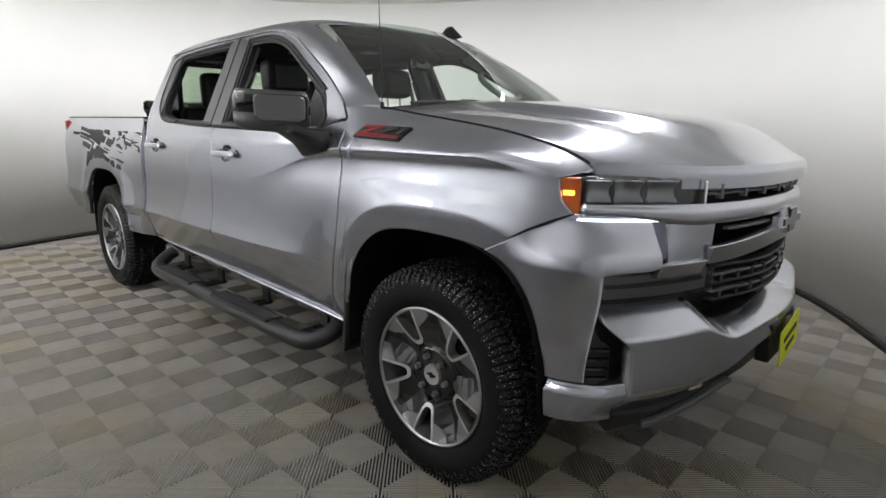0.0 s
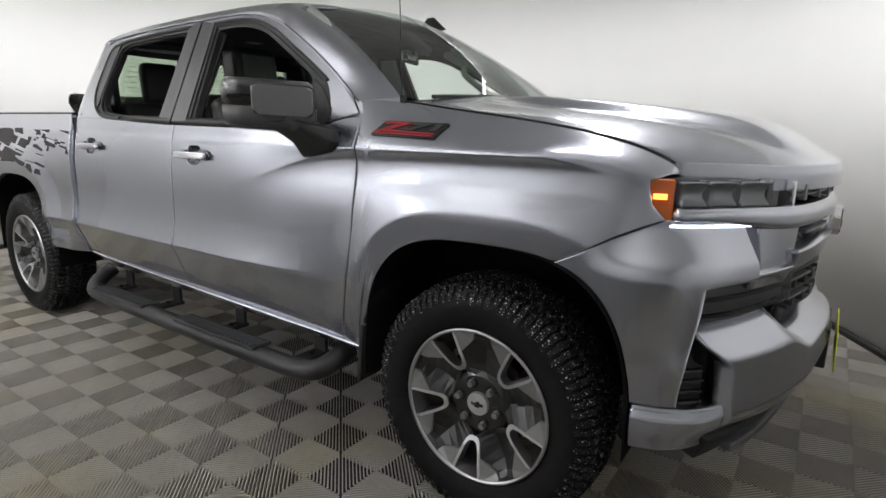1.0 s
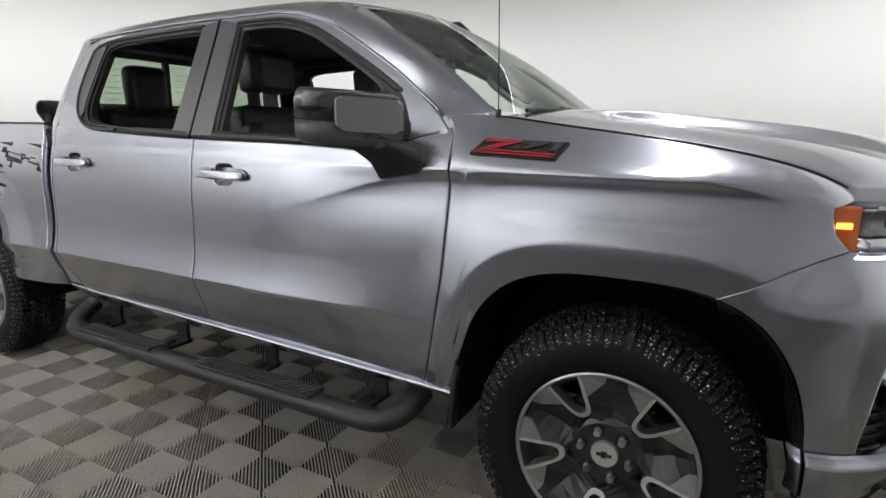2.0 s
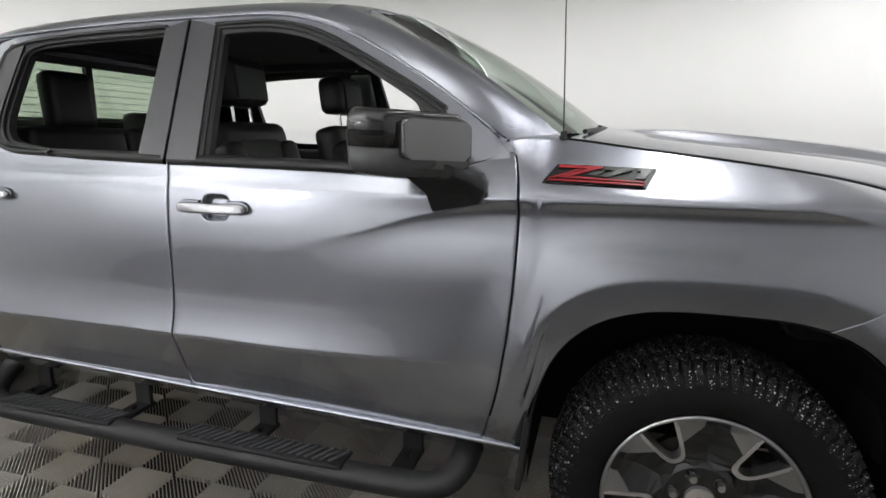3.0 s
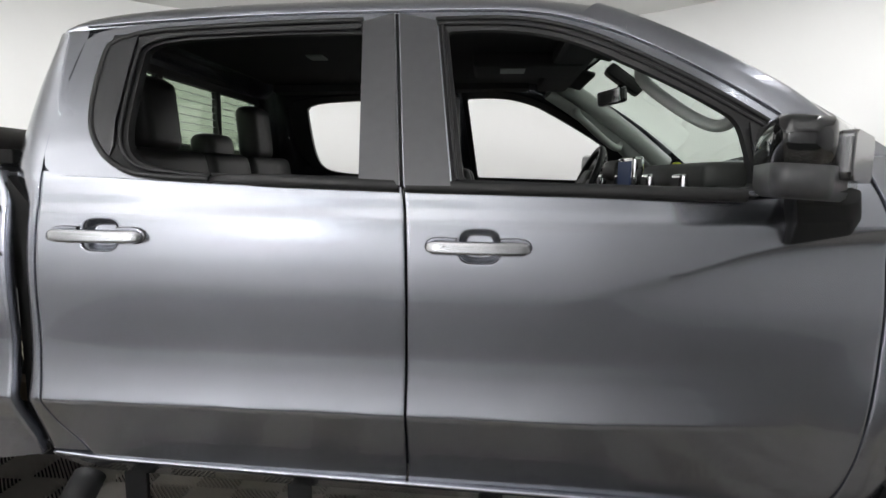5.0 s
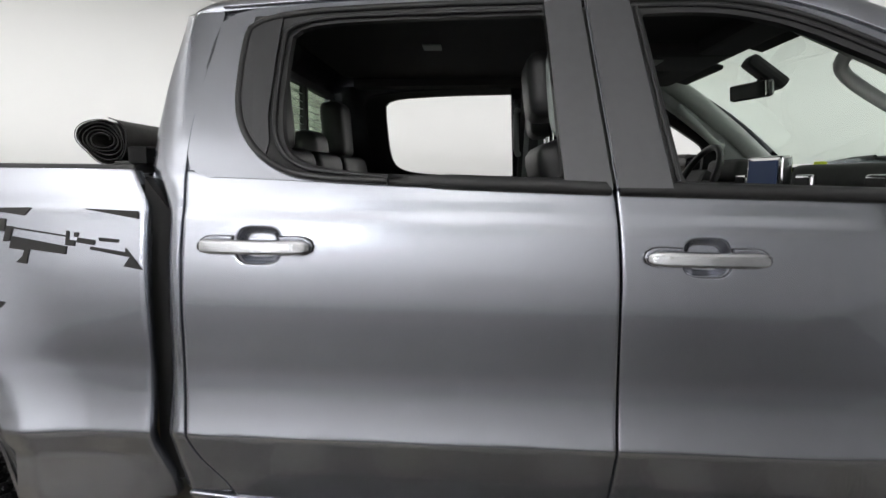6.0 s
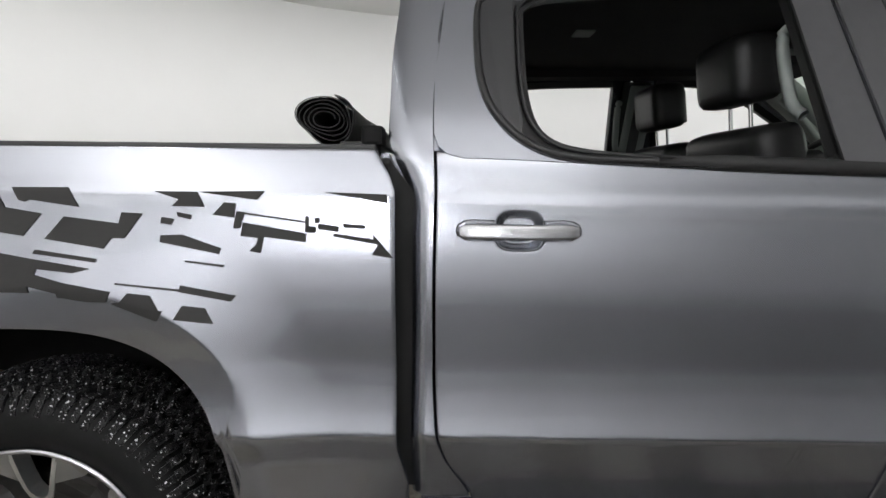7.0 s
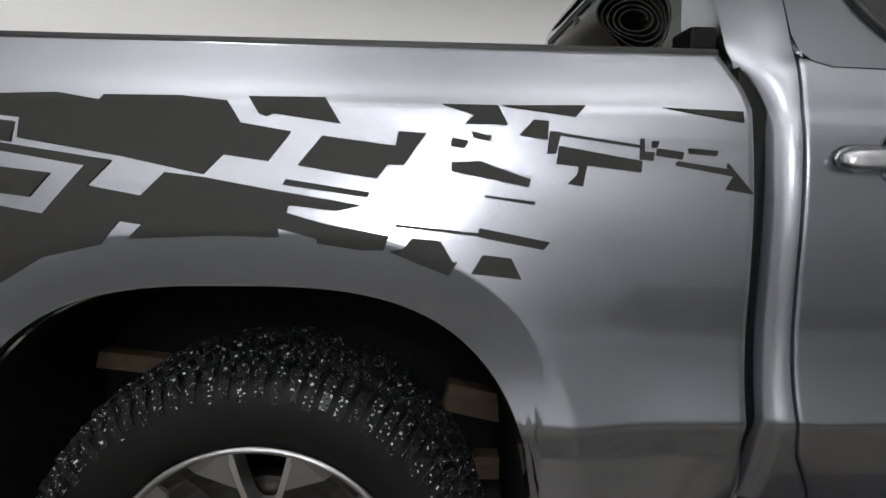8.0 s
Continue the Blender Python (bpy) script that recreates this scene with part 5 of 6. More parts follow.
decal([(-3.220, 1.237), (-3.078, 1.214), (-3.080, 1.195), (-3.172, 1.205), (-3.179, 1.170), (-3.205, 1.174), (-3.189, 1.189), (-3.186, 1.203), (-3.224, 1.207)])
decal([(-3.220, 1.259), (-3.076, 1.240), (-3.076, 1.236), (-3.220, 1.255)])
decal([(-3.081, 1.252), (-3.074, 1.251), (-3.074, 1.230), (-3.057, 1.229), (-3.059, 1.215), (-3.082, 1.217)])
decal([(-3.061, 1.248), (-3.049, 1.248), (-3.052, 1.237), (-3.061, 1.237)])
decal([(-3.052, 1.236), (-3.007, 1.230), (-3.009, 1.218), (-3.054, 1.224)])
decal([(-2.999, 1.237), (-2.948, 1.233), (-2.950, 1.225), (-2.997, 1.228)])
decal([(-3.018, 1.215), (-2.931, 1.203), (-2.931, 1.214), (-2.885, 1.161), (-2.934, 1.169), (-2.920, 1.191), (-3.020, 1.208)])
decal([(-3.400, 1.207), (-3.353, 1.209), (-3.267, 1.180), (-3.271, 1.167), (-3.401, 1.192)])
decal([(-3.344, 1.153), (-3.259, 1.143), (-3.261, 1.138), (-3.344, 1.149)])
decal([(-3.353, 1.099), (-3.233, 1.076), (-3.244, 1.063), (-3.355, 1.084)])
decal([(-3.492, 1.104), (-3.352, 1.090), (-3.352, 1.085), (-3.492, 1.100)])
decal([(-3.464, 1.082), (-3.417, 1.077), (-3.397, 1.043), (-3.389, 1.044), (-3.403, 1.020), (-3.459, 1.041), (-3.502, 1.059), (-3.481, 1.062)])
decal([(-3.347, 1.055), (-3.299, 1.049), (-3.281, 1.014), (-3.366, 1.024)])
decal([(-3.400, 1.247), (-3.372, 1.243), (-3.379, 1.230), (-3.402, 1.233)])
decal([(-3.367, 1.258), (-3.334, 1.252), (-3.336, 1.242), (-3.364, 1.248)])


def handle(x, z, sgn, door):
    """A door handle: flat-faced painted grip, tilted a little upwards, on two end mounts."""
    h = H(x + 0.12, z)
    n, m = 26, 16
    V, F = [], []
    for i in range(n + 1):
        t = i / n
        xx = x - 0.134 + 0.268 * t
        k = math.sqrt(max(0.0, 1 - (1 - min(1.0, min(t, 1 - t) * n / 3.5)) ** 2))
        bow = 0.013 * math.sin(math.pi * t)
        hh, dd = 0.0165 * (0.45 + 0.55 * k), 0.011 * (0.5 + 0.5 * k)
        for j in range(m):
            a = 2 * math.pi * j / m + math.pi / m
            c, s = math.cos(a), math.sin(a)
            zz = hh * math.copysign(abs(s) ** 0.4, s)
            V.append((xx, sgn * (h + 0.018 + bow + dd * math.copysign(abs(c) ** 0.4, c) - 0.22 * zz), z + zz))
    for i in range(n):
        for j in range(m):
            F.append((i * m + j, i * m + (j + 1) % m, (i + 1) * m + (j + 1) % m, (i + 1) * m + j))
    F += [tuple(range(m))[::-1], tuple(range(n * m, (n + 1) * m))]
    bm = bmesh.new()
    me = bpy.data.meshes.new("grip")
    me.from_pydata(V, [], F)
    bm.from_mesh(me)
    grip = part("door_handle", bm, PAINTLIT, door, "pale grey metallic pull handle", True)
    for e in (-1, 1):
        end = [(0.055, -0.022), (0.100, -0.0235), (0.120, -0.021), (0.133, -0.013), (0.138, 0.0), (0.133, 0.013), (0.120, 0.021), (0.100, 0.0235), (0.055, 0.022), (0.062, 0.0)]
        for nm, mt, grow, d0, d1 in (("handle_mount", PAINT, 1.0, -0.006, 0.009), ("mount_seal", TRIM, 1.045, -0.006, 0.002)):
            bm = prism([(x + e * lerp(0.09, p, grow), z + q * grow) for p, q in end], d0, d1, lambda p, q, d: (p, sgn * (h + d), q))
            if nm == "handle_mount":
                rim = [k for k in bm.edges if all(abs(abs(v.co.y) - (h + d1)) < 1e-5 for v in k.verts)]
                bmesh.ops.bevel(bm, geom=rim, offset=0.005, segments=3, profile=0.5, affect="EDGES")
            part(nm, bm, mt, door)
    if x > -2:
        part("lock_cover", add_cyl(bmesh.new(), (x - 0.085, sgn * (h + 0.030), z + 0.002), (x - 0.085, sgn * (h + 0.0345), z + 0.001), 0.0055, 14), CHROME, grip)


for sgn in (-1, 1):
    handle(HANDLES[0][0] - 0.004, 1.214, sgn, doors[sgn][0])
    handle(HANDLES[1][0] - 0.004, 1.224, sgn, doors[sgn][1])


def mirror(sgn):
    # the arm: a solid block on the door that narrows up to the head
    stages = [(0.945, [(-0.806, 1.230), (-0.662, 1.258), (-0.640, 1.300), (-0.650, 1.350), (-0.700, 1.364), (-0.806, 1.364)]),
              (0.992, [(-0.803, 1.236), (-0.662, 1.263), (-0.643, 1.303), (-0.652, 1.348), (-0.700, 1.362), (-0.803, 1.362)]),
              (1.030, [(-0.812, 1.292), (-0.690, 1.302), (-0.668, 1.322), (-0.676, 1.356), (-0.715, 1.368), (-0.812, 1.368)]),
              (1.090, [(-0.850, 1.342), (-0.735, 1.340), (-0.710, 1.350), (-0.712, 1.375), (-0.740, 1.384), (-0.850, 1.384)])]
    bm = bmesh.new()
    loops = [[bm.verts.new((p, sgn * d, q)) for p, q in match(pts, 1)] for d, pts in stages]
    for r0, r1 in zip(loops[:-1], loops[1:]):
        for k in range(len(r0)):
            l = (k + 1) % len(r0)
            bm.faces.new((r0[k], r0[l], r1[l], r1[k]))
    bm.faces.new(loops[0])
    bm.faces.new(loops[-1][::-1])
    bmesh.ops.bevel(bm, geom=bm.edges[:], offset=0.006, segments=2, profile=0.5, affect="EDGES")
    head = part("door_mirror", bm, BLACK, truck, "black door mirror with a gloss cap on a short arm", True)

    def shell(mt, nm, grow, label=""):
        pts = [(-0.965, 1.20), (-0.955, 1.235), (-0.90, 1.243), (-0.855, 1.228), (-0.78, 1.14), (-0.705, 1.05), (-0.695, 1.02), (-0.71, 0.995), (-0.88, 0.985), (-0.91, 1.0)]
        bm = bmesh.new()
        rings = []
        cx, cy = -0.845, 1.11
        for z, k in grow:
            rings.append([bm.verts.new((cx + (a - cx) * k, sgn * (cy + (b - cy) * k), z + (a + 0.84) * -0.05)) for a, b in pts])
        n = len(pts)
        for r0, r1 in zip(rings[:-1], rings[1:]):
            for a in range(n):
                b = (a + 1) % n
                bm.faces.new((r0[a], r0[b], r1[b], r1[a]))
        bm.faces.new(rings[0])
        bm.faces.new(rings[-1][::-1])
        bmesh.ops.bevel(bm, geom=[e for e in bm.edges if abs(e.verts[0].co.z - e.verts[1].co.z) > 0.015], offset=0.012, segments=3, profile=0.5, affect="EDGES")
        return part(nm, bm, mt, head, label, True)
    shell(MIRRORGREY, "mirror_base", ((1.352, 0.80), (1.360, 0.93), (1.380, 1.0), (1.425, 1.005)), "satin dark grey lower mirror housing")
    shell(GLOSSBLACK, "mirror_cap", ((1.4255, 1.012), (1.485, 1.01), (1.510, 0.97), (1.523, 0.86)), "gloss black mirror cap")
    # the grey front panel, proud of a black recess
    nx, ny = 0.756, 0.655

    def slab(name, mt, u0, u1, v0, v1, o0, o1, bev, label=""):
        pts = []
        for cu, cv, a0 in ((u1 - 0.10, v1 - 0.12, 0), (u0 + 0.10, v1 - 0.12, 90), (u0 + 0.10, v0 + 0.12, 180), (u1 - 0.10, v0 + 0.12, 270)):
            pts += [(cu + 0.10 * math.cos(radians(a0 + k * 22.5)), cv + 0.12 * math.sin(radians(a0 + k * 22.5))) for k in range(5)]
        bm = prism(pts, o0, o1, lambda a, b, d: (lerp(-0.848, -0.690, a) + nx * d, sgn * (lerp(1.210, 1.030, a) + ny * d), lerp(1.372, 1.504, b) - 0.01 * (a - 0.5)))
        rim = [e for e in bm.edges if all((v.co - Vector((lerp(-0.848, -0.690, 0.5), sgn * lerp(1.210, 1.030, 0.5), v.co.z))).dot(Vector((nx, sgn * ny, 0))) > o1 - 0.002 for v in e.verts)]
        bmesh.ops.bevel(bm, geom=rim, offset=bev, segments=4, profile=0.5, affect="EDGES")
        return part(name, bm, mt, head, label)
    slab("panel_recess", GLOSSBLACK, -0.03, 1.03, -0.02, 1.0, -0.004, 0.004, 0.002)
    slab("mirror_panel", PANELGREY, 0.09, 1.0, 0.16, 0.95, 0.0, 0.030, 0.009, "satin grey front panel")
    bm = box((0.012, 0, 0), (0.004, 0.16, 0.11), 0.0015)
    bm.transform(Matrix.Translation((-0.942, sgn * 1.10, 1.44)) @ Matrix.Rotation(sgn * 0.28, 4, "Z"))
    part("mirror_glass", bm, CHROME, head, "mirror glass")
    # black sail under the window corner
    part("mirror_sail", prism([(-0.865, 1.37), (-0.865, 1.545), (-0.80, 1.505), (-0.735, 1.43), (-0.715, 1.355), (-0.80, 1.345)], 0.0, 0.008, lambda a, b, d: (a, sgn * (G(a, max(b, 1.385)) + d + 0.001), b)), BLACK, head)


for sgn in (-1, 1):
    mirror(sgn)

# fender badge: slanted plate with raised strokes reading Z71
def badge(sgn):
    def place(a, b, d):
        # a along, b up within the slanted badge
        x = -0.481 + a * 0.276 + b * 0.022
        z = 1.331 + b * 0.047 - a * 0.008
        # leave the surface along its normal
        h = FEND_H(x, z)
        return (x, sgn * (h + d * 0.9), z + d * 0.5)
    base = part("fender_badge", prism([(-0.02, -0.02), (1.0, -0.02), (1.02, 1.02), (0.04, 1.02)], 0.0015, 0.006, place), BADGEBASE, truck, "red and dark grey Z71 badge")
    strokes = [
        ("red_stroke", BADGERED, [(0.07, 0.96), (0.50, 0.96), (0.50, 0.86), (0.46, 0.80), (0.235, 0.34), (0.97, 0.26), (0.97, 0.18), (0.12, 0.24), (0.36, 0.80), (0.07, 0.80)]),
        ("red_stroke", BADGERED, [(0.02, 0.05), (0.965, 0.03), (0.968, 0.12), (0.05, 0.15)]),
        ("red_stroke", BADGERED, [(0.02, 0.18), (0.09, 0.22), (0.33, 0.76), (0.27, 0.76)]),
        ("grey_stroke", BADGEGREY, [(0.53, 0.98), (0.80, 0.98), (0.80, 0.82), (0.60, 0.40), (0.48, 0.40), (0.64, 0.78), (0.53, 0.78)]),
        ("grey_stroke", BADGEGREY, [(0.85, 0.98), (0.98, 0.98), (0.955, 0.40), (0.86, 0.40), (0.885, 0.80), (0.85, 0.80)]),
    ]
    for nm, mt, pts in strokes:
        part(nm, prism(pts, 0.006, 0.0105, place), mt, base)
    part("red_stroke", prism([(0.36, 0.44), (0.47, 0.44), (0.55, 0.68), (0.47, 0.68)], 0.006, 0.009, place), BADGEGREY, base)


def FEND_H(x, z):
    t = HOODZ(x)
    base = H(x, min(z, 1.30))
    if z > 1.295:
        k = min(1.0, max(0.0, (z - 1.295) / max(0.02, t - 1.295)))
        return lerp(base, HOODY(x) + 0.004, k ** 1.25)
    return base


for sgn in (-1, 1):
    badge(sgn)

# step bars: bent tube with two ribbed treads and brackets
for sgn in (-1, 1):
    line = rounded([(-0.70, sgn * 0.86, 0.42), (-0.71, sgn * 0.95, 0.38), (-0.76, sgn * 1.015, 0.345), (-0.92, sgn * 1.025, 0.335), (-2.55, sgn * 1.025, 0.340), (-2.72, sgn * 1.015, 0.350), (-2.78, sgn * 0.95, 0.39), (-2.79, sgn * 0.86, 0.44)])
    fine = resample(line, 70)
    bar = tube("step_bar", fine, 0.050, BLACK, truck, 18, "black oval tube step bar with two ribbed treads", 0.86)
    for x0, x1 in ((-1.74, -1.09), (-2.62, -2.05)):
        bm = bmesh.new()
        add_box(bm, ((x0 + x1) / 2, sgn * 1.015, 0.379), (x1 - x0, 0.105, 0.014), 0.006)
        part("tread", bm, BLACK, bar)
        bm = bmesh.new()
        k = int((x1 - x0) / 0.03)
        for i in range(k):
            add_box(bm, (x0 + 0.02 + i * 0.03, sgn * 1.015, 0.388), (0.012, 0.085, 0.006), 0.0, Matrix.Rotation(sgn * 0.5, 4, "Z"))
        part("tread_ribs", bm, SATIN, bar)
    for x in (-0.92, -1.52, -2.12, -2.66):
        bm = bmesh.new()
        add_box(bm, (x, sgn * 0.91, 0.335), (0.075, 0.22, 0.018), 0.004)
        add_box(bm, (x, sgn * 0.82, 0.42), (0.075, 0.018, 0.19), 0.004)
        part("bracket", bm, BLACK, bar)
        part("bolt", add_cyl(bmesh.new(), (x, sgn * 0.88, 0.343), (x, sgn * 0.88, 0.356), 0.012, 6), STEEL, bar)

# dark seam between each fender and the bonnet
for sgn in (-1, 1):
    tube("bonnet_seam", [(x, sgn * (HOODY(x) + 0.0005), HOODZ(x) + 0.0002) for x in np.linspace(-0.43, 0.545, 50)], 0.0032, DARKGAP, truck, 8)

# aerial, fin, wipers, cowl
part("aerial", add_cyl(add_cyl(bmesh.new(), (-0.441, -0.815, 1.45), (-0.443, -0.815, 1.475), 0.009, 12), (-0.443, -0.815, 1.47), (-0.47, -0.815, 2.30), 0.0022, 8, 0.0014), BLACK, truck, "thin black whip aerial")
V, F = [], []
for i in range(9):
    t = i / 8
    w = 0.034 * (1 - t) ** 0.7 + 0.002
    z = 1.945 + 0.075 * t
    x0, x1 = lerp(-1.33, -1.265, t ** 1.4), lerp(-1.125, -1.215, t)
    for k in range(12):
        a = 2 * math.pi * k / 12
        V.append(((x0 + x1) / 2 + (x1 - x0) / 2 * math.cos(a), 0.45 + w * math.sin(a), z))
for i in range(8):
    for k in range(12):
        F.append((i * 12 + k, i * 12 + (k + 1) % 12, (i + 1) * 12 + (k + 1) % 12, (i + 1) * 12 + k))
F.append(tuple(range(96, 108)))
obj("roof_fin", V, F, RIMGREY, truck, True, "dark shark fin aerial on the roof")
sheet("cowl", lambda u, v: (lerp(SCREEN_BASE(2 * u - 1)[0] - 0.02, -0.285 - 0.13 * (2 * u - 1) ** 2 + 0.02, v), (2 * u - 1) * 0.80, 1.452 + 0.012 * (1 - (2 * u - 1) ** 2) * (1 - v) + 0.0 * v), list(np.linspace(0, 1, 30)), list(np.linspace(0, 1, 5)), BLACK, truck, None, False, "black plastic cowl")
for y0, y1 in ((-0.70, -0.06), (0.04, 0.66)):
    pts = [(lerp(-0.385, -0.315, t) + 0.05 * math.sin(math.pi * t) * 0.6, lerp(y0, y1, t), 1.476 + 0.012 * math.sin(math.pi * t)) for t in np.linspace(0, 1, 14)]
    wp = tube("wiper", pts, 0.008, BLACK, truck, 8, "black windscreen wiper")
    tube("wiper_arm", [(-0.335, y1 + 0.02, 1.470), (-0.32, lerp(y0, y1, 0.75), 1.490), (-0.345, lerp(y0, y1, 0.45), 1.494)], 0.009, BLACK, wp, 8)

# rolled tonneau cover across the front of the bed
roll = tagged(new("tonneau_roll"), "rolled black vinyl tonneau cover on the bed rails", "tonneau cover")
roll.location = (-3.06, 0, 1.414)
V, F = [], []
turns, n = 5.2, 190
ys = list(np.linspace(-0.86, 0.86, 36))
rng = random.Random(8)
for i in range(n + 1):
    t = i / n
    a = turns * 2 * math.pi * t
    r = lerp(0.018, 0.068, t)
    for j, y in enumerate(ys):
        w = 1 + 0.09 * math.sin(3 * a + 5 * y + 4 * t) * t + 0.10 * math.sin(2 * a + 1.3 + 2.5 * t)
        V.append((r * w * math.cos(a) * 1.08, y, 0.062 + r * w * math.sin(a) * 0.86))
m = len(ys)
for i in range(n):
    for j in range(m - 1):
        F.append((i * m + j, i * m + j + 1, (i + 1) * m + j + 1, (i + 1) * m + j))
obj("cover_roll", V, F, ROLLSHEEN, roll)
V, F = [], []
for i in range(n + 1):
    a = turns * 2 * math.pi * i / n
    r = lerp(0.018, 0.068, i / n)
    w = 1 + 0.09 * math.sin(3 * a - 4.3 + 4 * i / n) * i / n + 0.10 * math.sin(2 * a + 1.3 + 2.5 * i / n)
    for e in (0.0, 0.003):
        V.append(((r * w + e) * math.cos(a) * 1.08, -0.863, 0.062 + (r * w + e) * math.sin(a) * 0.86))
for i in range(n):
    F.append((2 * i, 2 * i + 1, 2 * i + 3, 2 * i + 2))
obj("roll_edge", V, F, RUBBER, roll, False, "black cut edge of the rolled cover")
part("cover_flap", box((0.085, 0, 0.003), (0.10, 1.74, 0.012), 0.004), VINYL, roll)
for sgn in (-1, 1):
    part("clamp", box((0.115, sgn * 0.86, 0.022), (0.05, 0.08, 0.045), 0.008), RUBBER, roll)

# ---- cabin ----
part("headliner", box((-1.975, 0, 1.888), (1.59, 1.22, 0.022), 0.008), HEADLINER, truck, "dark cloth headliner")
for sgn in (-1, 1):
    part("headliner_side", prism([(-2.72, 1.83), (-1.35, 1.85), (-1.35, 1.885), (-2.72, 1.868)], 0.58, 0.70, lambda a, b, d: (a, sgn * d, b)), HEADLINER, truck)
    # inner door trims, grey pillars inside, the front ones lightened to look lit
    for x0, x1 in ((-2.70, -1.84), (-1.70, -0.85)):
        part("door_trim", box(((x0 + x1) / 2, sgn * 0.855, 1.15), (x1 - x0, 0.06, 0.42), 0.02), DASH, truck)
    tube("pillar_trim", [(-0.66, sgn * 0.83, 1.44), (-0.85, sgn * 0.755, 1.60), (-1.05, sgn * 0.69, 1.73), (-1.24, sgn * 0.63, 1.84)], 0.042, CABINLIT, truck, 10, "pale grey inner windscreen pillar")
    tube("pillar_trim", [(-0.58, sgn * 0.775, 1.47), (-0.78, sgn * 0.715, 1.62), (-1.0, sgn * 0.65, 1.765), (-1.18, sgn * 0.60, 1.865)], 0.046, CABINLIT, truck, 10)
    tube("grab_handle", rounded([(-0.84, sgn * 0.73, 1.575), (-0.86, sgn * 0.665, 1.545), (-0.92, sgn * 0.63, 1.57), (-1.04, sgn * 0.58, 1.665), (-1.09, sgn * 0.59, 1.71), (-1.09, sgn * 0.65, 1.745)]), 0.019, CABINLIT, truck, 10, "pale grey grab handle")
    part("pillar_trim", box((-1.78, sgn * 0.775, 1.60), (0.13, 0.035, 0.48), 0.015, Matrix.Rotation(sgn * 0.455, 4, "X")), CABINGREY, truck)
    tube("grab_handle", rounded([(-1.885, sgn * 0.705, 1.735), (-1.898, sgn * 0.690, 1.715), (-1.888, sgn * 0.745, 1.53), (-1.872, sgn * 0.775, 1.505)]), 0.016, CABINGREY, truck, 8, "grey grab handle")


def rounded_block(name, c, size, bevel, material, parent, rot=None, label="", seg=3):
    return part(name, box(c, size, bevel, rot, seg), material, parent, label, True)


def front_seat(y, dx):
    seat = new("front_seat")
    seat.parent = truck
    seat.location = (dx, 0, 0)
    tagged(seat, "black leather front seat with grey panels and a headrest")
    lean = Matrix.Rotation(-0.24, 4, "Y")
    rounded_block("cushion", (-1.36, y, 0.98), (0.56, 0.52, 0.17), 0.06, LEATHER, seat)
    rounded_block("backrest", (-1.685, y, 1.20), (0.15, 0.50, 0.62), 0.06, LEATHER, seat, lean)
    for s in (-1, 1):
        rounded_block("bolster", (-1.63, y + s * 0.20, 1.18), (0.14, 0.10, 0.50), 0.045, LEATHER, seat, lean)
    rounded_block("back_panel", (-1.62, y, 1.20), (0.05, 0.28, 0.48), 0.02, CLOTHGREY, seat, lean, "grey perforated panel")
    rounded_block("headrest", (-1.768, y, 1.672), (0.15, 0.285, 0.20), 0.05, LEATHER, seat, Matrix.Rotation(-0.12, 4, "Y"))
    rounded_block("headrest_panel", (-1.695, y, 1.668), (0.02, 0.21, 0.14), 0.009, CLOTHGREY, seat, Matrix.Rotation(-0.12, 4, "Y"))
    for s in (-0.06, 0.06):
        part("headrest_post", add_cyl(bmesh.new(), (-1.738, y + s, 1.46), (-1.752, y + s, 1.60), 0.0065, 10), CHROME, seat, "chrome post")


front_seat(-0.42, -0.10)
front_seat(0.42, -0.02)
bench = new("rear_seat")
bench.parent = truck
tagged(bench, "black leather rear bench with three headrests")
rounded_block("cushion", (-2.42, 0, 0.98), (0.52, 1.46, 0.16), 0.05, LEATHER, bench)
for y, w in ((-0.47, 0.52), (0.0, 0.38), (0.47, 0.52)):
    rounded_block("backrest", (-2.715, y, 1.20), (0.14, w, 0.56), 0.05, LEATHER, bench, Matrix.Rotation(-0.15, 4, "Y"))
for y, h, z in ((-0.45, 0.27, 1.60), (0.0, 0.13, 1.50), (0.45, 0.27, 1.60)):
    rounded_block("headrest", (-2.775, y, z), (0.11, 0.235, h), 0.05, LEATHER, bench, Matrix.Rotation(-0.08, 4, "Y"))
    for s in (-0.06, 0.06):
        part("headrest_post", add_cyl(bmesh.new(), (-2.765, y + s, 1.40), (-2.77, y + s, z - h / 2 + 0.02), 0.006, 8), CHROME, bench)

dash = rounded_block("dashboard", (-0.74, 0, 1.26), (0.40, 1.60, 0.26), 0.07, DASH, truck, None, "dark dashboard with a centre screen", 4)
rounded_block("dash_top", (-0.62, 0, 1.385), (0.36, 1.52, 0.07), 0.03, DASH, dash)
rounded_block("screen_bezel", (-0.955, 0, 1.405), (0.045, 0.26, 0.15), 0.012, CHROME, dash)
part("touch_screen", box((-0.980, 0, 1.405), (0.004, 0.21, 0.115), 0.001), glow("screen_blue", (0.02, 0.035, 0.08), 0.4), dash, "blue lit touch screen")
rounded_block("dash_pad", (-0.77, -0.45, 1.402), (0.34, 0.66, 0.085), 0.035, DASH, dash, None, "padded passenger side top", 4)
for y in (-0.60, -0.24, 0.22, 0.64):
    rounded_block("air_vent", (-0.945, y, 1.36), (0.03, 0.10, 0.10), 0.012, CHROME, dash)
    part("vent_slats", box((-0.960, y, 1.36), (0.006, 0.076, 0.076), 0.001), BASEB, dash)
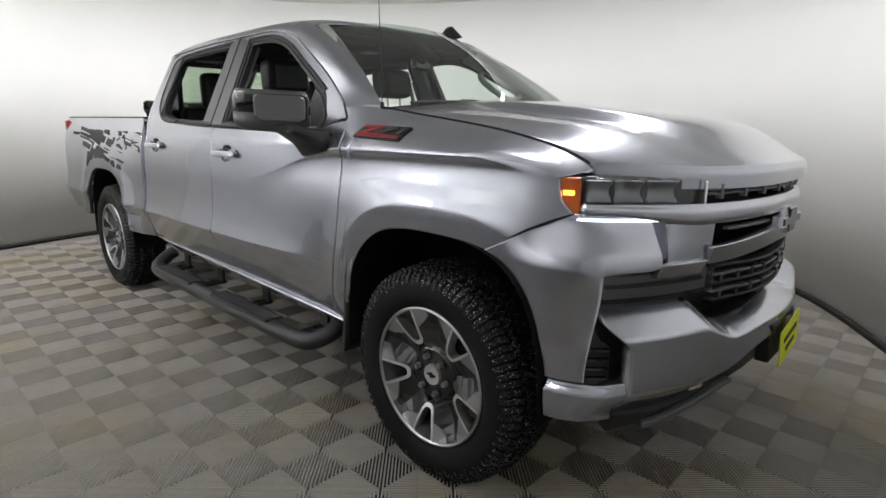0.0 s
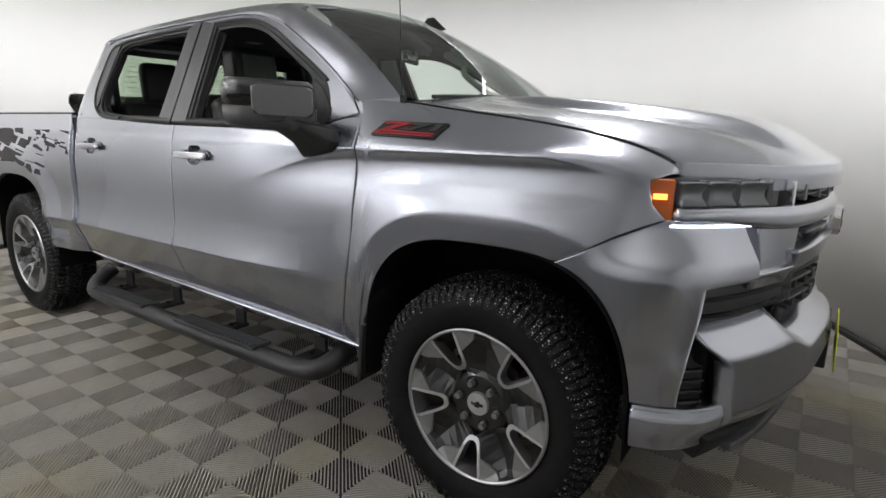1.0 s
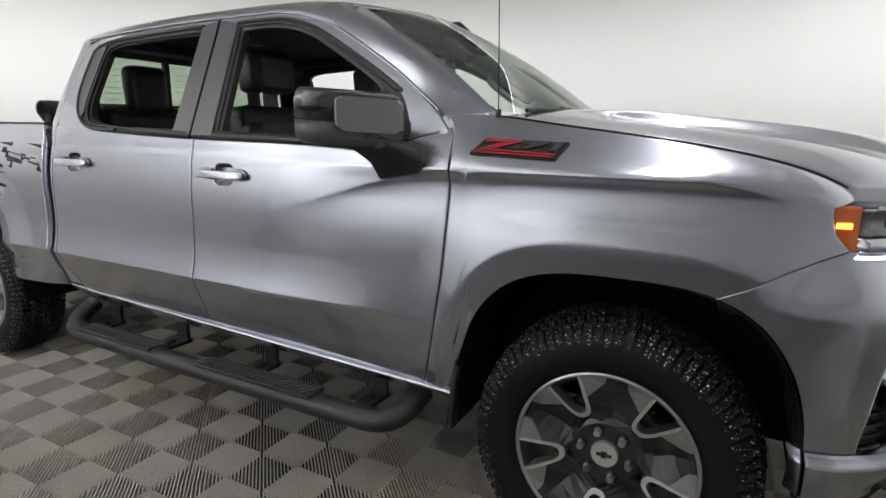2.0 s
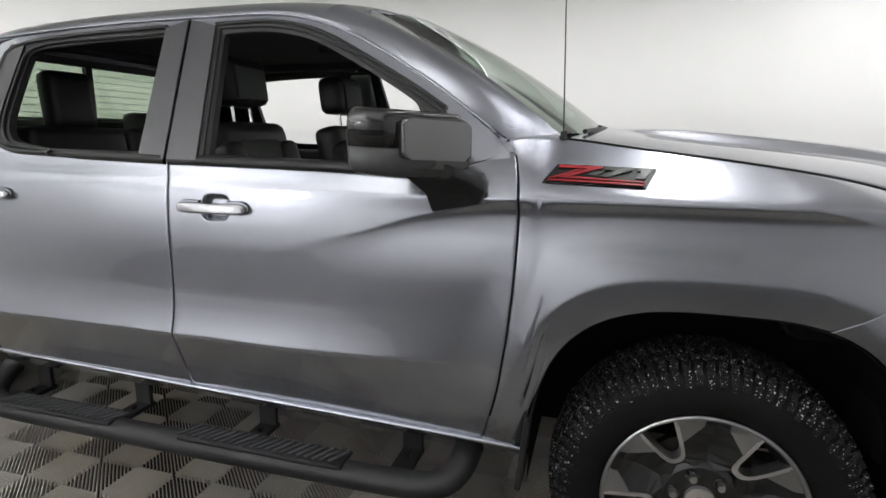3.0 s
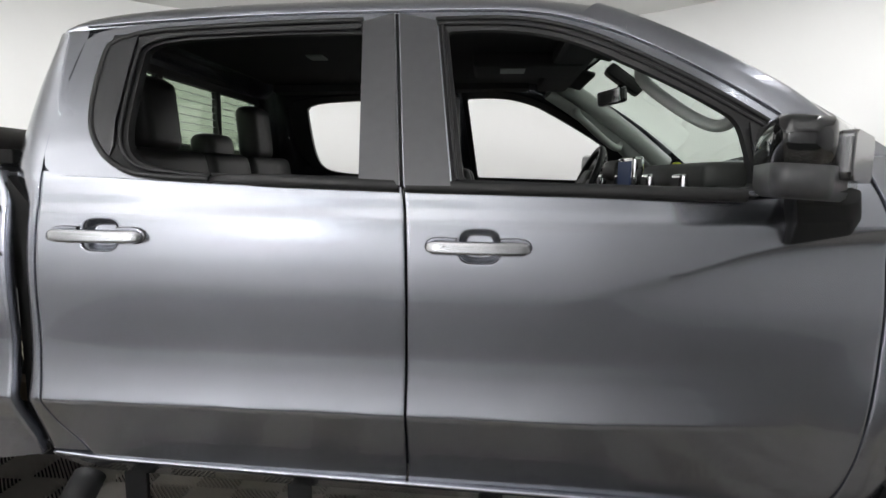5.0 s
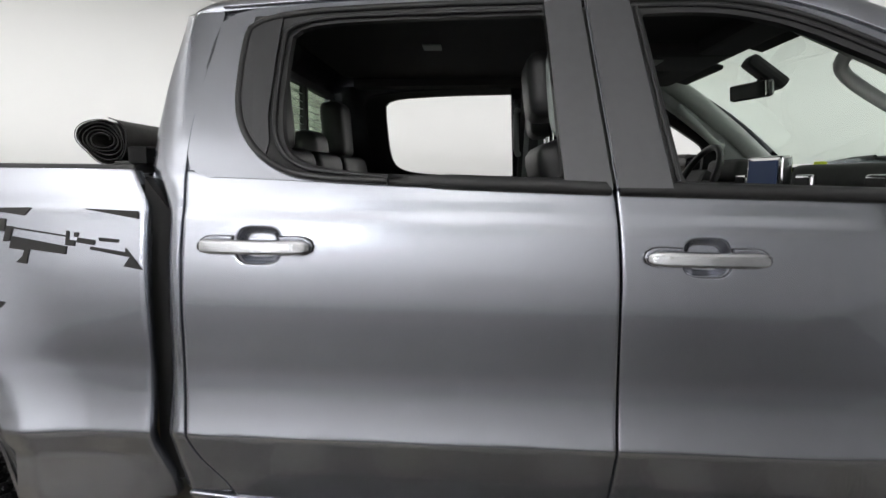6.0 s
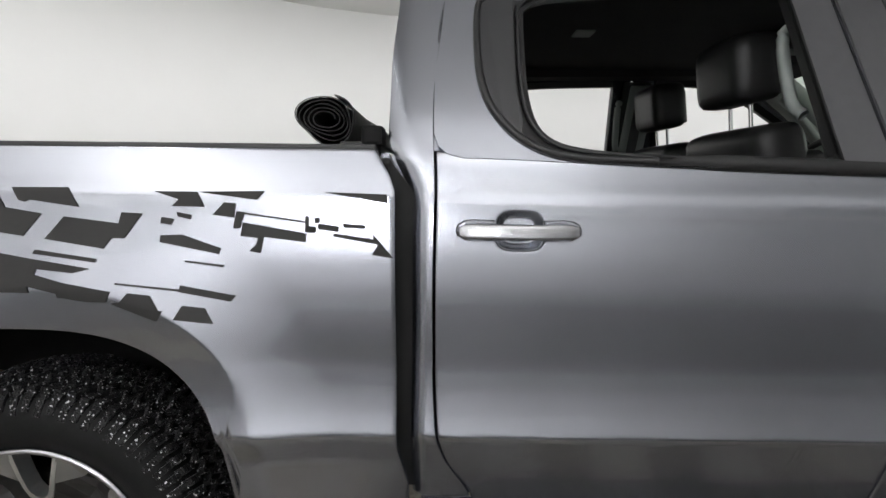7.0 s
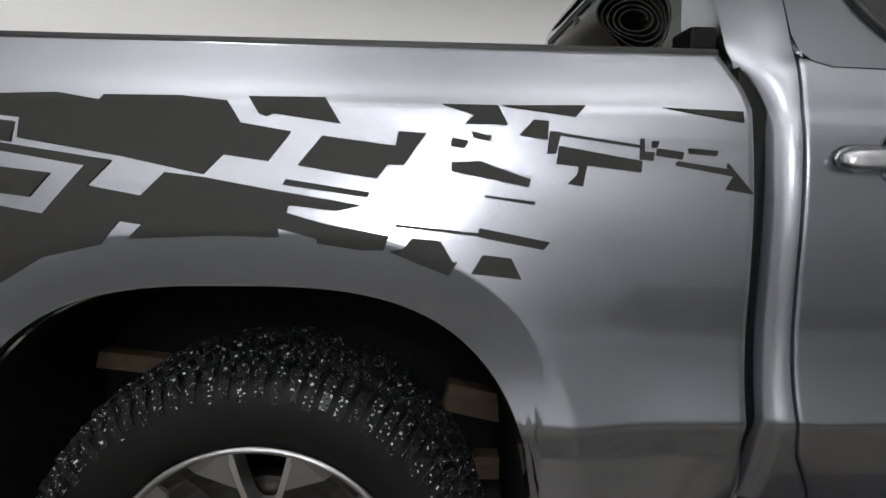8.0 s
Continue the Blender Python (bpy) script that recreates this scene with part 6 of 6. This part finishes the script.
rounded_block("binnacle", (-0.88, 0.42, 1.43), (0.16, 0.34, 0.10), 0.04, DASH, dash)
rounded_block("console", (-1.25, 0, 1.02), (0.80, 0.30, 0.26), 0.05, DASH, truck)
tiltm = Matrix.Translation((-1.075, 0.42, 1.36)) @ Matrix.Rotation(radians(-66), 4, "Y")
ringp = [tiltm @ Vector((0.19 * math.cos(a), 0.19 * math.sin(a), 0)) for a in np.linspace(0, 2 * math.pi, 41)]
sw = tube("steering_wheel", ringp, 0.016, LEATHER, truck, 10, "black leather steering wheel", 1.0, False)
bm = box((0, 0, 0), (0.15, 0.20, 0.04), 0.03)
add_box(bm, (0, 0.12, 0), (0.05, 0.14, 0.02), 0.008)
add_box(bm, (0, -0.12, 0), (0.05, 0.14, 0.02), 0.008)
add_box(bm, (-0.1, 0, 0), (0.16, 0.05, 0.02), 0.008)
bm.transform(tiltm)
part("wheel_boss", bm, DASH, sw)
part("yellow_tag", box((-0.78, -0.02, 1.440), (0.012, 0.065, 0.042), 0.002, Matrix.Rotation(0.4, 4, "Y")), YELLOW, dash, "small yellow tag")
rvm = part("rear_view_mirror", box((-1.045, 0.0, 1.727), (0.03, 0.20, 0.065), 0.014, Matrix.Rotation(0.30, 4, "Z") @ Matrix.Rotation(-0.12, 4, "Y")), GLOSSBLACK, truck, "black framed inner mirror")
part("mirror_glass", box((-1.0605, -0.005, 1.7255), (0.006, 0.18, 0.054), 0.0015, Matrix.Rotation(0.30, 4, "Z") @ Matrix.Rotation(-0.12, 4, "Y")), CHROME, rvm)
part("sensor_cover", box((-1.0, 0, 1.795), (0.17, 0.085, 0.05), 0.018, Matrix.Rotation(0.62, 4, "Y")), BLACK, rvm, "black sensor cover on the glass")
part("mirror_stem", add_cyl(bmesh.new(), (-1.03, 0, 1.74), (-0.99, 0, 1.80), 0.012, 10), BLACK, rvm)
part("header_trim", box((-1.235, 0, 1.866), (0.15, 1.18, 0.07), 0.02), HEADLINER, truck)
rounded_block("overhead_console", (-1.40, 0, 1.855), (0.44, 0.30, 0.06), 0.02, HEADLINER, truck)
part("console_lamp", box((-1.46, -0.05, 1.823), (0.10, 0.09, 0.006), 0.002), CABINGREY, truck)
part("dome_lamp", box((-2.27, -0.08, 1.878), (0.07, 0.09, 0.014), 0.004), CABINGREY, truck, "pale dome lamp")
for sgn in (-1, 1):
    rounded_block("sun_visor", (-1.17, sgn * 0.36, 1.865), (0.17, 0.40, 0.022), 0.009, HEADLINER, truck, Matrix.Rotation(0.25, 4, "Y"))
    # belts on the inner door pillars
    part("seat_belt", box((-1.80, sgn * 0.742, 1.52), (0.048, 0.006, 0.40), 0.001, Matrix.Rotation(sgn * 0.455, 4, "X")), CLOTHGREY, truck, "grey seat belt")
# heating lines of the rear window
for i in range(9):
    part("heating_line", box((-2.871, 0, 1.48 + i * 0.033), (0.0012, 1.30, 0.0022)), CABINGREY, truck)

# ---- floor tiles (square grid tiles with raised ribs, laid at 45 degrees) ----
TS = 0.2 * math.sqrt(2)


def tile_geo():
    """One tile: four triangles of ribs, each set square to its own edge, over a dark gap."""
    V, F = [], []
    half = TS / 2 - 0.0006
    pitch = TS / 20

    def rib(a, b, rot):
        w, d = pitch * 0.155, 0.022
        c, s = math.cos(rot), math.sin(rot)
        k = len(V)
        for x, y, z in ((a - w, b, 0), (a + w, b, 0), (a + w, half, 0), (a - w, half, 0), (a - w * 1.06, b, -d), (a + w * 1.06, b, -d), (a + w * 1.06, half, -d), (a - w * 1.06, half, -d)):
            V.append((c * x - s * y, s * x + c * y, z))
        for q in ((0, 1, 2, 3), (0, 3, 7, 4), (1, 5, 6, 2), (3, 2, 6, 7)):
            F.append(tuple(k + i for i in q))
    for r in range(4):
        for k in range(20):
            a = -TS / 2 + (k + 0.5) * pitch
            b = max(abs(a), 0.004)
            if half - b > 0.004:
                rib(a, b, r * math.pi / 2)
    return V, F


TV, TF = tile_geo()
tme = bpy.data.meshes.new("tile")
tme.from_pydata(TV, [], TF)
tme.materials.append(TILE)
floor = part("floor", box((CX, 0.6, -0.0222), (8.7, 7.1, 0.003)), PITBLACK, None)
tagged(floor, "grey ribbed plastic floor tiles in a diamond checker", "floor", "", "structure")
spots = []
for i in range(-40, 60):
    for j in range(-40, 40):
        x = -2.64 + 0.2 + 0.2 * (i + j)
        y = -0.785 + 0.2 * (i - j)
        px, py = CX + (x - CX) * 0.97, CY + (y - CY) * 0.97 if y > CY else y
        # tiles stop here; the added dark floor beyond dims the doors' reflections
        inside = y > -2.85
        if inside and y > -2.0:
            inside = sum((p[1] > py) != (q[1] > py) and px < p[0] + (q[0] - p[0]) * (py - p[1]) / (q[1] - p[1]) for p, q in zip(outline, outline[1:] + outline[:1])) % 2 == 1
        elif inside:
            inside = -6.15 < x < 2.2
        if inside:
            near = math.hypot(max(-3.0 - x, 0, x - 0.9), y + 1.55)
            spots.append((near, x, y))
spots.sort()
tilt = Matrix.Rotation(math.pi / 4, 4, "Z")
for near, x, y in spots[:300]:
    o = new("tile", tme)
    o.parent = floor
    o.matrix_basis = Matrix.Translation((x, y, 0)) @ tilt
rest = spots[300:]
base = np.array(TV) @ np.array(tilt.to_3x3()).T
n0 = len(TV)
allv = np.concatenate([base + (x, y, 0) for _, x, y in rest])
allf = [tuple(i + k * n0 for i in f) for k in range(len(rest)) for f in TF]
me = bpy.data.meshes.new("far_tiles")
me.from_pydata(allv.tolist(), [], allf)
me.materials.append(TILE)
ft = new("far_tiles", me)
ft.parent = floor
tagged(ft, kind="stuff")
